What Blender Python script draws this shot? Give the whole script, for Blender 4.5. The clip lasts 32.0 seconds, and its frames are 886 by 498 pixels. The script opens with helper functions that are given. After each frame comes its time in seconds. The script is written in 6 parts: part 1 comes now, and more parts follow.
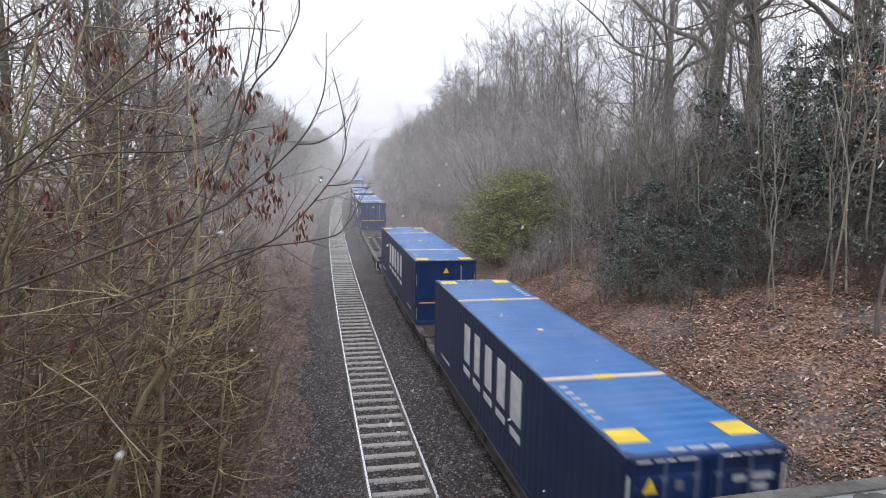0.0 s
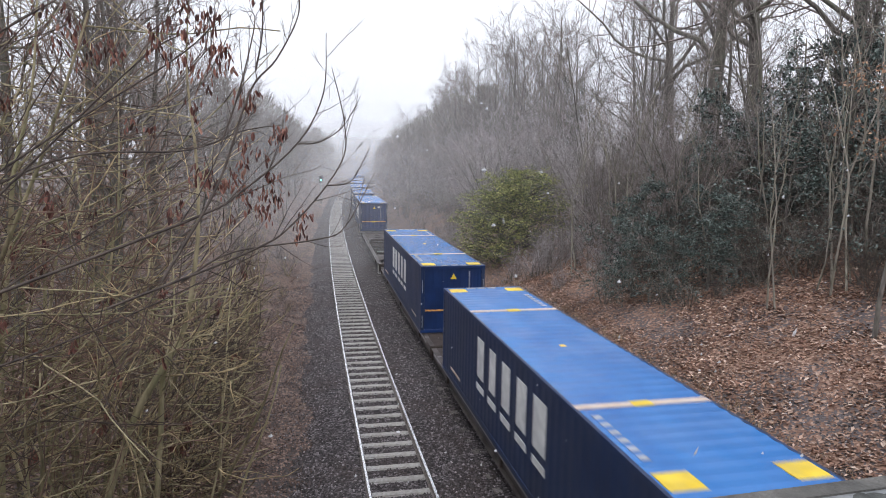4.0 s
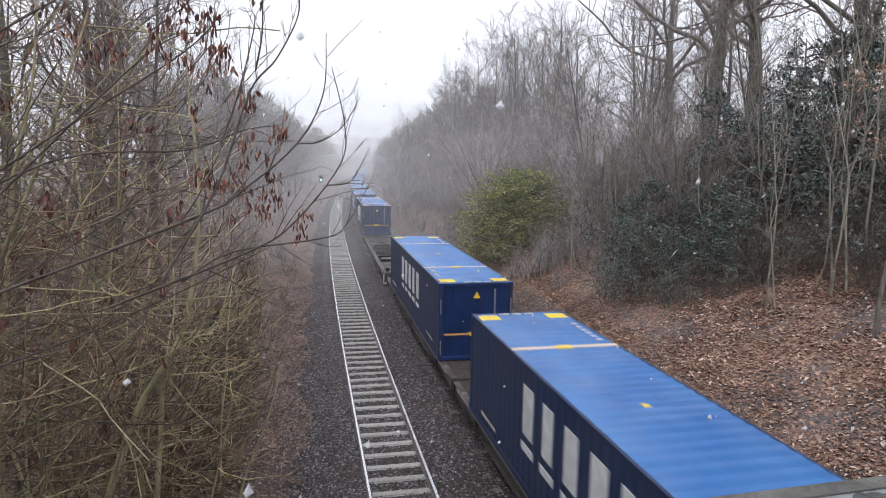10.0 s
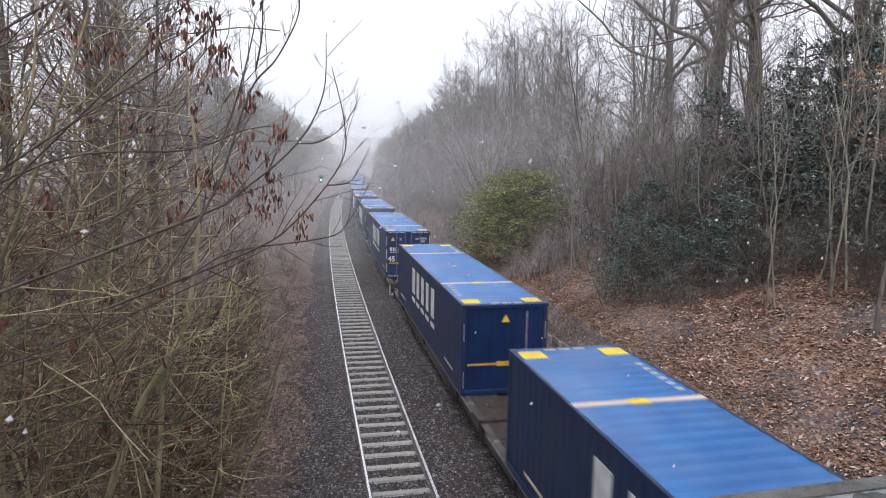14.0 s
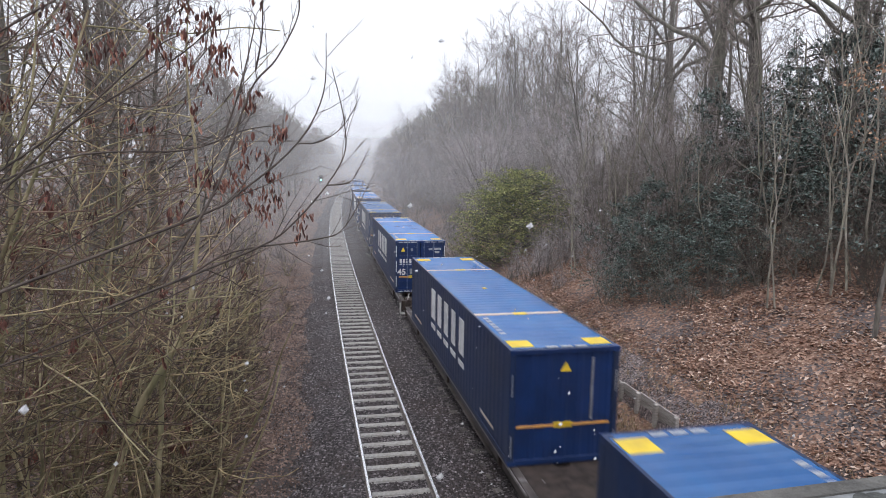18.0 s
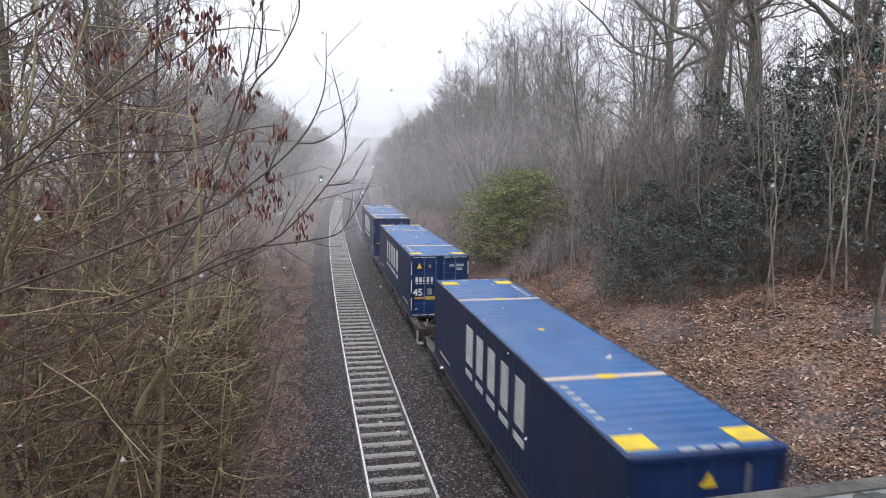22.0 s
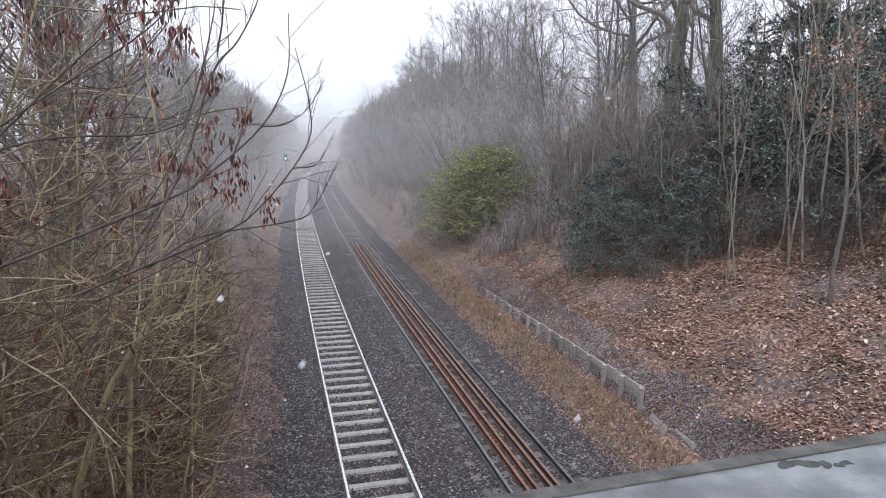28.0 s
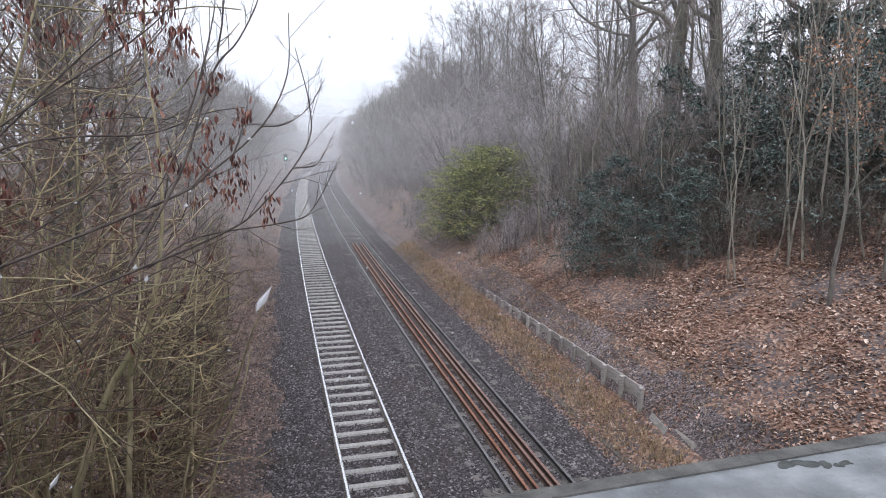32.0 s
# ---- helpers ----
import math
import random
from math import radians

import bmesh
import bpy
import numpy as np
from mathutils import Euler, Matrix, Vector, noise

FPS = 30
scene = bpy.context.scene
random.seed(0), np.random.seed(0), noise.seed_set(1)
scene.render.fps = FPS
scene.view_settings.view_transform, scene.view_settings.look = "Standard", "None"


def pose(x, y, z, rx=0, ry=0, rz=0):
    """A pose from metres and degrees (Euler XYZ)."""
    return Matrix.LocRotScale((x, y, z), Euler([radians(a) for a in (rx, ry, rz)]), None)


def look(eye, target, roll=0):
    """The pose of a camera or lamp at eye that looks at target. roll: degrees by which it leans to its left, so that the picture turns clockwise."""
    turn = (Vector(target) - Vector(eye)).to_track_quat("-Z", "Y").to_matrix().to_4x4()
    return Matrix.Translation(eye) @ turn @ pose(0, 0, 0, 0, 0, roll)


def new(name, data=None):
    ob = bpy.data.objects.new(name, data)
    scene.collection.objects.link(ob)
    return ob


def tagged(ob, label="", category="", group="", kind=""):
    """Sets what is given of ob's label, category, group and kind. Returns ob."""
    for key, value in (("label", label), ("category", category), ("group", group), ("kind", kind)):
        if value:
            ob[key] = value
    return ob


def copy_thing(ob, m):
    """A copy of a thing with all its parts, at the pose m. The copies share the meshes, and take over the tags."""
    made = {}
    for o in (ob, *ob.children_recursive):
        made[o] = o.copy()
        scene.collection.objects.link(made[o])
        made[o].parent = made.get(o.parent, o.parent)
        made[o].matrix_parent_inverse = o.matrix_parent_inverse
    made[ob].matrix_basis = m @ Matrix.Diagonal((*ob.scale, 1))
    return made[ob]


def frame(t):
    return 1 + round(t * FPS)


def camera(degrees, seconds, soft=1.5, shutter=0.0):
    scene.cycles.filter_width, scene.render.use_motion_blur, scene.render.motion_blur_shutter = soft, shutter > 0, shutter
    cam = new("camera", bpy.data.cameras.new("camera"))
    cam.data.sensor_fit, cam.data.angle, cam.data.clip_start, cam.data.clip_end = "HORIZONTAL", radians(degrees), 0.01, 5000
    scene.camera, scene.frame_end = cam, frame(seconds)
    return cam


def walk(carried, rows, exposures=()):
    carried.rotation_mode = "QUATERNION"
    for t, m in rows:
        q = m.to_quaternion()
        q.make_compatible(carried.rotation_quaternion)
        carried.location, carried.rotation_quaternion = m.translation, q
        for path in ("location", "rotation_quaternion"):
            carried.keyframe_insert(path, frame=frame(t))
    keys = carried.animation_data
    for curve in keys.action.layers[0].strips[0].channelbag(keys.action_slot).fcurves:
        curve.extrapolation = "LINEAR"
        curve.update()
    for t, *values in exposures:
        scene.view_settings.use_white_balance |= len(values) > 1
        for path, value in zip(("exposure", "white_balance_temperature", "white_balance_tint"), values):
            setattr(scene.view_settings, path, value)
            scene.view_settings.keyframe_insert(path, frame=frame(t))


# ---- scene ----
SECONDS = 32.0
cam = camera(68.54, SECONDS, soft=0.6, shutter=0.22)


def sight(eye, yaw, pitch, roll):
    """Camera pose from an eye and degrees to the right of y, below level, and of lean."""
    a, b = radians(yaw), radians(pitch)
    way = Vector((math.sin(a) * math.cos(b), math.cos(a) * math.cos(b), -math.sin(b)))
    return look(eye, Vector(eye) + way, roll)


POSE_A = sight((-2.141, 0.0, 7.553), 12.391, 7.683, 0.861)
POSE_START = sight((-2.141, 0.0, 7.553), 12.391, 7.640, 0.861)
POSE_DIP = sight((-2.141, 0.0, 7.553), 12.391, 7.805, 0.861)
POSE_NOD = sight((-2.141, 0.0, 7.553), 12.391, 7.760, 0.861)
POSE_B = sight((-2.153, -0.056, 7.592), 15.235, 9.660, 0.229)
walk(cam, [(0, POSE_START), (3.6, POSE_START), (5.4, POSE_DIP), (6.0, POSE_DIP), (6.5, POSE_A), (22.2, POSE_A), (22.8, POSE_NOD), (23.5, POSE_NOD), (24.4, POSE_A), (25.5, POSE_A), (27.4, POSE_B), (SECONDS, POSE_B)],
     exposures=[(0, 0.085, 6400, 13), (25.5, 0.085, 6400, 13), (27.4, 0.20, 6170, 13), (SECONDS, 0.20, 6170, 13)])

# ---- world and light: snow-grey overcast ----
world = bpy.data.worlds.new("world")
scene.world = world
world.use_nodes = True
wn, wl = world.node_tree.nodes, world.node_tree.links
sky = wn.new("ShaderNodeTexSky")
sky.sky_type, sky.sun_disc = "NISHITA", False
sky.sun_elevation, sky.sun_rotation = radians(38), radians(200)
sky.dust_density, sky.air_density = 6.0, 1.0
grey = wn.new("ShaderNodeHueSaturation")
grey.inputs["Saturation"].default_value = 0.10
wl.new(sky.outputs["Color"], grey.inputs["Color"])
cloud = wn.new("ShaderNodeMix")
cloud.data_type = "RGBA"
cloud.inputs[0].default_value = 0.80
wl.new(grey.outputs["Color"], cloud.inputs[6])
cloud.inputs[7].default_value = (10.3, 10.9, 11.8, 1)
back = wn["Background"]
back.inputs["Strength"].default_value = 0.120
wl.new(cloud.outputs[2], back.inputs["Color"])

sun = new("sun", bpy.data.lights.new("sun", "SUN"))
sun.data.energy, sun.data.angle, sun.data.color = 0.9, radians(40), (1.0, 0.97, 0.93)
sun.matrix_world = look((0, 0, 60), (8, 22, 0))

# ---- materials ----
MATS = {}


def mat(name, c1, c2, scale=6.0, rough=0.8, bump=0.3, metal=0.0, dirt=None, dirt_scale=1.2, dirt_amount=0.5,
        spread=0.0, island=False, stretch=(1, 1, 1), bump_scale=4.0, spec=0.5, trans=0.0):
    """Two-colour noise surface with a second, coarser layer of dirt and a fine bump."""
    if name in MATS:
        return MATS[name]
    m = bpy.data.materials.new(name)
    m.use_nodes = True
    n, l = m.node_tree.nodes, m.node_tree.links
    b = n["Principled BSDF"]
    b.inputs["Roughness"].default_value, b.inputs["Metallic"].default_value = rough, metal
    b.inputs["Specular IOR Level"].default_value = spec
    tc = n.new("ShaderNodeTexCoord")
    mp = n.new("ShaderNodeMapping")
    mp.inputs["Scale"].default_value = stretch
    l.new(tc.outputs["Object"], mp.inputs["Vector"])
    nz = n.new("ShaderNodeTexNoise")
    nz.inputs["Scale"].default_value, nz.inputs["Detail"].default_value = scale, 6
    l.new(mp.outputs[0], nz.inputs["Vector"])
    ramp = n.new("ShaderNodeValToRGB")
    ramp.color_ramp.elements[0].position, ramp.color_ramp.elements[1].position = 0.34, 0.66
    ramp.color_ramp.elements[0].color, ramp.color_ramp.elements[1].color = (*c1, 1), (*c2, 1)
    l.new(nz.outputs["Fac"], ramp.inputs[0])
    out = ramp.outputs[0]
    if dirt:
        nd = n.new("ShaderNodeTexNoise")
        nd.inputs["Scale"].default_value, nd.inputs["Detail"].default_value = dirt_scale, 5
        l.new(tc.outputs["Object"], nd.inputs["Vector"])
        mr = n.new("ShaderNodeMapRange")
        mr.inputs[1].default_value, mr.inputs[2].default_value = 0.42, 0.68
        mr.inputs[4].default_value = dirt_amount
        l.new(nd.outputs["Fac"], mr.inputs[0])
        mx = n.new("ShaderNodeMix")
        mx.data_type = "RGBA"
        l.new(mr.outputs[0], mx.inputs[0])
        l.new(out, mx.inputs[6])
        mx.inputs[7].default_value = (*dirt, 1)
        out = mx.outputs[2]
    if spread:
        hs = n.new("ShaderNodeHueSaturation")
        src = n.new("ShaderNodeNewGeometry" if island else "ShaderNodeObjectInfo")
        mr2 = n.new("ShaderNodeMapRange")
        mr2.inputs[3].default_value, mr2.inputs[4].default_value = 1 - spread, 1 + spread
        l.new(src.outputs["Random Per Island" if island else "Random"], mr2.inputs[0])
        l.new(mr2.outputs[0], hs.inputs["Value"])
        l.new(out, hs.inputs["Color"])
        out = hs.outputs[0]
    l.new(out, b.inputs["Base Color"])
    if bump:
        nb = n.new("ShaderNodeTexNoise")
        nb.inputs["Scale"].default_value, nb.inputs["Detail"].default_value = scale * bump_scale, 4
        l.new(mp.outputs[0], nb.inputs["Vector"])
        bp = n.new("ShaderNodeBump")
        bp.inputs["Strength"].default_value, bp.inputs["Distance"].default_value = bump, 0.02
        l.new(nb.outputs["Fac"], bp.inputs["Height"])
        l.new(bp.outputs[0], b.inputs["Normal"])
    MATS[name] = m
    return m


def litter(name, soil, leaf1, leaf2, leaf3, scale=11.0, cover=0.62):
    """Ground strewn with leaves: cells of leaf colour over soil, thinner in patches."""
    m = bpy.data.materials.new(name)
    m.use_nodes = True
    n, l = m.node_tree.nodes, m.node_tree.links
    b = n["Principled BSDF"]
    b.inputs["Roughness"].default_value = 0.85
    tc = n.new("ShaderNodeTexCoord")
    wob = n.new("ShaderNodeTexNoise")
    wob.inputs["Scale"].default_value = 9
    l.new(tc.outputs["Object"], wob.inputs["Vector"])
    add = n.new("ShaderNodeMix")
    add.data_type = "VECTOR"
    add.inputs[0].default_value = 0.06
    l.new(tc.outputs["Object"], add.inputs[4])
    l.new(wob.outputs["Color"], add.inputs[5])
    vo = n.new("ShaderNodeTexVoronoi")
    vo.inputs["Scale"].default_value = scale
    l.new(add.outputs[1], vo.inputs["Vector"])
    sep = n.new("ShaderNodeSeparateColor")
    l.new(vo.outputs["Color"], sep.inputs[0])
    ramp = n.new("ShaderNodeValToRGB")
    e = ramp.color_ramp.elements
    e[0].color, e[1].color = (*leaf1, 1), (*leaf3, 1)
    mid = e.new(0.55)
    mid.color = (*leaf2, 1)
    l.new(sep.outputs[0], ramp.inputs[0])
    pat = n.new("ShaderNodeTexNoise")
    pat.inputs["Scale"].default_value, pat.inputs["Detail"].default_value = 0.45, 5
    l.new(tc.outputs["Object"], pat.inputs["Vector"])
    mr = n.new("ShaderNodeMapRange")
    mr.inputs[1].default_value, mr.inputs[2].default_value = 0.35, 0.65
    mr.inputs[3].default_value, mr.inputs[4].default_value = cover - 0.35, cover + 0.3
    l.new(pat.outputs["Fac"], mr.inputs[0])
    lt = n.new("ShaderNodeMath")
    lt.operation = "LESS_THAN"
    l.new(sep.outputs[1], lt.inputs[0])
    l.new(mr.outputs[0], lt.inputs[1])
    so = n.new("ShaderNodeTexNoise")
    so.inputs["Scale"].default_value, so.inputs["Detail"].default_value = 30, 6
    l.new(tc.outputs["Object"], so.inputs["Vector"])
    sr = n.new("ShaderNodeValToRGB")
    sr.color_ramp.elements[0].color = (*[c * 0.75 for c in soil], 1)
    sr.color_ramp.elements[1].color = (*[c * 1.6 for c in soil], 1)
    l.new(so.outputs["Fac"], sr.inputs[0])
    mx = n.new("ShaderNodeMix")
    mx.data_type = "RGBA"
    l.new(lt.outputs[0], mx.inputs[0])
    l.new(sr.outputs[0], mx.inputs[6])
    l.new(ramp.outputs[0], mx.inputs[7])
    l.new(mx.outputs[2], b.inputs["Base Color"])
    bp = n.new("ShaderNodeBump")
    bp.inputs["Strength"].default_value, bp.inputs["Distance"].default_value = 0.5, 0.03
    l.new(vo.outputs["Distance"], bp.inputs["Height"])
    l.new(bp.outputs[0], b.inputs["Normal"])
    return m


def tones(name, colours, rough=0.8, vary=6.0, translucent=0.0):
    """One of several tones for each separate leaf or stone, with a fine mottle."""
    m = bpy.data.materials.new(name)
    m.use_nodes = True
    n, l = m.node_tree.nodes, m.node_tree.links
    b = n["Principled BSDF"]
    b.inputs["Roughness"].default_value = rough
    geo, ramp = n.new("ShaderNodeNewGeometry"), n.new("ShaderNodeValToRGB")
    e = ramp.color_ramp.elements
    e[0].color, e[1].color = (*colours[0], 1), (*colours[-1], 1)
    for k, c in enumerate(colours[1:-1]):
        e.new((k + 1) / (len(colours) - 1)).color = (*c, 1)
    l.new(geo.outputs["Random Per Island"], ramp.inputs[0])
    tc, nz, mr, hs = n.new("ShaderNodeTexCoord"), n.new("ShaderNodeTexNoise"), n.new("ShaderNodeMapRange"), n.new("ShaderNodeHueSaturation")
    nz.inputs["Scale"].default_value = vary
    l.new(tc.outputs["Object"], nz.inputs["Vector"])
    mr.inputs[1].default_value, mr.inputs[2].default_value, mr.inputs[3].default_value, mr.inputs[4].default_value = 0.3, 0.7, 0.65, 1.35
    l.new(nz.outputs["Fac"], mr.inputs[0])
    l.new(mr.outputs[0], hs.inputs["Value"])
    l.new(ramp.outputs[0], hs.inputs["Color"])
    l.new(hs.outputs[0], b.inputs["Base Color"])
    return m


def crushed(name, colours, scale):
    """Crushed stone: each cell its own tone, domed by the bump."""
    m = bpy.data.materials.new(name)
    m.use_nodes = True
    n, l = m.node_tree.nodes, m.node_tree.links
    b = n["Principled BSDF"]
    b.inputs["Roughness"].default_value = 0.75
    tc, vo, sep, ramp = n.new("ShaderNodeTexCoord"), n.new("ShaderNodeTexVoronoi"), n.new("ShaderNodeSeparateColor"), n.new("ShaderNodeValToRGB")
    vo.inputs["Scale"].default_value = scale
    l.new(tc.outputs["Object"], vo.inputs["Vector"])
    l.new(vo.outputs["Color"], sep.inputs[0])
    l.new(sep.outputs[0], ramp.inputs[0])
    e = ramp.color_ramp.elements
    e[0].color, e[1].color = (*colours[0], 1), (*colours[-1], 1)
    for k, c in enumerate(colours[1:-1]):
        e.new((k + 1) / (len(colours) - 1)).color = (*c, 1)
    nz, mr, mx = n.new("ShaderNodeTexNoise"), n.new("ShaderNodeMapRange"), n.new("ShaderNodeMix")
    nz.inputs["Scale"].default_value, nz.inputs["Detail"].default_value = 0.6, 5
    l.new(tc.outputs["Object"], nz.inputs["Vector"])
    mr.inputs[1].default_value, mr.inputs[2].default_value, mr.inputs[4].default_value = 0.40, 0.66, 0.7
    l.new(nz.outputs["Fac"], mr.inputs[0])
    mx.data_type = "RGBA"
    mx.inputs[7].default_value = (0.055, 0.038, 0.034, 1)
    l.new(mr.outputs[0], mx.inputs[0])
    l.new(ramp.outputs[0], mx.inputs[6])
    l.new(mx.outputs[2], b.inputs["Base Color"])
    bp = n.new("ShaderNodeBump")
    bp.invert = True
    bp.inputs["Strength"].default_value, bp.inputs["Distance"].default_value = 1.0, 0.06
    l.new(vo.outputs["Distance"], bp.inputs["Height"])
    l.new(bp.outputs[0], b.inputs["Normal"])
    return m


M_LITTER = litter("leaf_litter", (0.078, 0.066, 0.066), (0.108, 0.062, 0.048), (0.215, 0.122, 0.084), (0.37, 0.25, 0.19), scale=15.0, cover=0.72)
M_BALLAST = crushed("ballast_stone", [(0.009, 0.0075, 0.008), (0.032, 0.027, 0.029), (0.070, 0.059, 0.064), (0.24, 0.215, 0.225)], 19)
M_GRAVEL = crushed("bank_gravel", [(0.05, 0.042, 0.044), (0.13, 0.105, 0.106), (0.22, 0.175, 0.172), (0.44, 0.36, 0.345)], 22)
M_STONE = tones("ballast_chip", [(0.012, 0.010, 0.011), (0.042, 0.035, 0.037), (0.088, 0.075, 0.08), (0.30, 0.27, 0.28)], 0.6, 20)
M_SLEEPER = mat("concrete_sleeper", (0.27, 0.262, 0.252), (0.43, 0.422, 0.408), 14, 0.7, 0.3, dirt=(0.30, 0.27, 0.23), dirt_scale=3, dirt_amount=0.5, spread=0.12)
M_TIMBER = mat("timber_sleeper", (0.10, 0.088, 0.08), (0.26, 0.24, 0.225), 6, 0.9, 0.6, dirt=(0.05, 0.042, 0.04), dirt_scale=1.8, dirt_amount=0.85, spread=0.4, stretch=(1, 8, 8))
M_RAIL = mat("rail_side", (0.10, 0.085, 0.075), (0.20, 0.175, 0.16), 20, 0.6, 0.2, metal=0.3)
M_RAILTOP = mat("rail_head", (0.62, 0.62, 0.62), (0.78, 0.78, 0.78), 20, 0.25, 0.0, metal=0.85)
M_DULLTOP = mat("dull_rail_head", (0.13, 0.125, 0.12), (0.24, 0.232, 0.23), 12, 0.3, 0.0, metal=0.7)
M_DARKRAIL = mat("dark_rail", (0.035, 0.032, 0.03), (0.075, 0.068, 0.064), 20, 0.32, 0.2, metal=0.3)
M_RUST = mat("rusty_rail", (0.19, 0.075, 0.04), (0.34, 0.145, 0.08), 9, 0.5, 0.15, dirt=(0.12, 0.06, 0.04), dirt_scale=1.5)
M_DARKRUST = mat("dark_rust", (0.05, 0.030, 0.022), (0.11, 0.062, 0.045), 9, 0.8, 0.2)
M_MOSS = mat("dark_moss", (0.035, 0.037, 0.035), (0.085, 0.09, 0.084), 40, 0.95, 0.3)
M_BROWNRAIL = mat("brown_rail", (0.15, 0.085, 0.065), (0.27, 0.155, 0.12), 9, 0.45, 0.15)
M_PLANK = mat("weathered_board", (0.24, 0.22, 0.205), (0.45, 0.415, 0.39), 7, 0.85, 0.4, dirt=(0.16, 0.15, 0.12), dirt_scale=2.5, dirt_amount=0.6, spread=0.2, stretch=(1, 0.6, 6))
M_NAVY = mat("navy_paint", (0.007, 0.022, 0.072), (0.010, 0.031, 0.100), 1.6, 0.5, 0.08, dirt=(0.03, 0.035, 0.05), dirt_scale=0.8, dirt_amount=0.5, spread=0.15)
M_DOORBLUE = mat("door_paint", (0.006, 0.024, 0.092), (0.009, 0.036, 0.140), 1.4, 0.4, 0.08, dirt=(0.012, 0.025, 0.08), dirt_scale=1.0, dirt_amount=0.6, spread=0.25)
# blue roof paint, its base colour raised for the sky's sheen too
M_ROOF = mat("roof_paint_and_sheen", (0.014, 0.110, 0.350), (0.024, 0.155, 0.44), 1.2, 0.27, 0.05, dirt=(0.075, 0.170, 0.37), dirt_scale=0.7, dirt_amount=0.6, spread=0.25, spec=0.65, stretch=(1, 0.35, 1))
M_DULLROOF = mat("weathered_roof", (0.014, 0.085, 0.24), (0.028, 0.13, 0.33), 1.2, 0.4, 0.05, dirt=(0.05, 0.12, 0.25), dirt_scale=0.7, dirt_amount=0.7, stretch=(1, 0.35, 1))
M_DULLFACE = mat("weathered_front", (0.006, 0.022, 0.080), (0.012, 0.034, 0.115), 1.4, 0.45, 0.08, dirt=(0.055, 0.040, 0.036), dirt_scale=1.2, dirt_amount=0.75)
M_WHITE = mat("white_vinyl", (0.62, 0.63, 0.63), (0.76, 0.77, 0.77), 5, 0.6, 0.05, dirt=(0.40, 0.41, 0.43), dirt_scale=2.0, dirt_amount=0.5)
M_YELLOW = mat("yellow_paint", (0.72, 0.50, 0.02), (0.84, 0.62, 0.05), 5, 0.6, 0.05, dirt=(0.5, 0.36, 0.08), dirt_scale=3)
M_ORANGE = mat("orange_tape", (0.55, 0.26, 0.05), (0.70, 0.36, 0.10), 6, 0.6, 0.05, dirt=(0.42, 0.28, 0.16), dirt_scale=2)
M_PALETAPE = mat("faded_tape", (0.55, 0.42, 0.33), (0.68, 0.56, 0.46), 4, 0.7, 0.05, dirt=(0.40, 0.40, 0.42), dirt_scale=2)
M_ROD = mat("painted_rod", (0.07, 0.10, 0.18), (0.15, 0.19, 0.28), 8, 0.5, 0.1)
M_STEEL = mat("galvanised_rod", (0.26, 0.28, 0.31), (0.40, 0.42, 0.45), 8, 0.45, 0.1, metal=0.6)
M_WAGON = mat("wagon_steel", (0.022, 0.017, 0.015), (0.064, 0.050, 0.045), 5, 0.6, 0.25, dirt=(0.085, 0.064, 0.053), dirt_scale=2.6, dirt_amount=0.6, spread=0.15, spec=0.35)
M_WAGONLT = mat("scraped_steel", (0.15, 0.14, 0.14), (0.30, 0.28, 0.275), 5, 0.5, 0.2, metal=0.2)
# near-black stand-in for the shade under wagon decks and in their holes
M_UNDERSHADE = mat("under_deck_shade", (0.006, 0.005, 0.005), (0.016, 0.013, 0.012), 6, 0.85, 0.2, spec=0.08)
M_TANK = mat("grey_green_paint", (0.13, 0.15, 0.13), (0.22, 0.25, 0.215), 4, 0.6, 0.1, dirt=(0.06, 0.05, 0.045), dirt_scale=2.0, dirt_amount=0.6)
M_SILL = mat("worn_sill", (0.026, 0.021, 0.020), (0.10, 0.085, 0.080), 3.5, 0.55, 0.2, dirt=(0.15, 0.13, 0.125), dirt_scale=2.2, dirt_amount=0.5, stretch=(1, 0.35, 1))
M_LEVER = mat("pale_grey_paint", (0.30, 0.29, 0.28), (0.50, 0.49, 0.475), 9, 0.6, 0.1)
M_COPING = mat("stone_coping", (0.14, 0.148, 0.153), (0.30, 0.312, 0.32), 12, 0.75, 0.5, dirt=(0.085, 0.085, 0.085), dirt_scale=8, dirt_amount=0.8)
M_COPEDGE = mat("dark_coping_edge", (0.06, 0.058, 0.054), (0.13, 0.125, 0.115), 25, 0.9, 0.5)
M_BRICK = mat("bridge_brick", (0.16, 0.09, 0.065), (0.27, 0.15, 0.11), 8, 0.9, 0.5, spread=0.3)
M_ROAD = mat("asphalt", (0.04, 0.04, 0.042), (0.065, 0.065, 0.066), 40, 0.9, 0.5)
M_BARK = mat("grey_bark", (0.095, 0.083, 0.075), (0.21, 0.19, 0.172), 7, 0.95, 0.6, dirt=(0.10, 0.115, 0.065), dirt_scale=0.9, dirt_amount=0.5, stretch=(1, 1, 0.3), spread=0.25)
M_PALEBARK = mat("pale_bark", (0.15, 0.135, 0.112), (0.33, 0.30, 0.25), 7, 0.95, 0.5, dirt=(0.16, 0.165, 0.10), dirt_scale=1.2, dirt_amount=0.5, stretch=(1, 1, 0.3), spread=0.25)
M_OLIVE = mat("olive_bark", (0.14, 0.115, 0.070), (0.41, 0.345, 0.215), 9, 0.9, 0.4, dirt=(0.20, 0.20, 0.10), dirt_scale=1.3, dirt_amount=0.6, stretch=(1, 1, 0.3), spread=0.3)
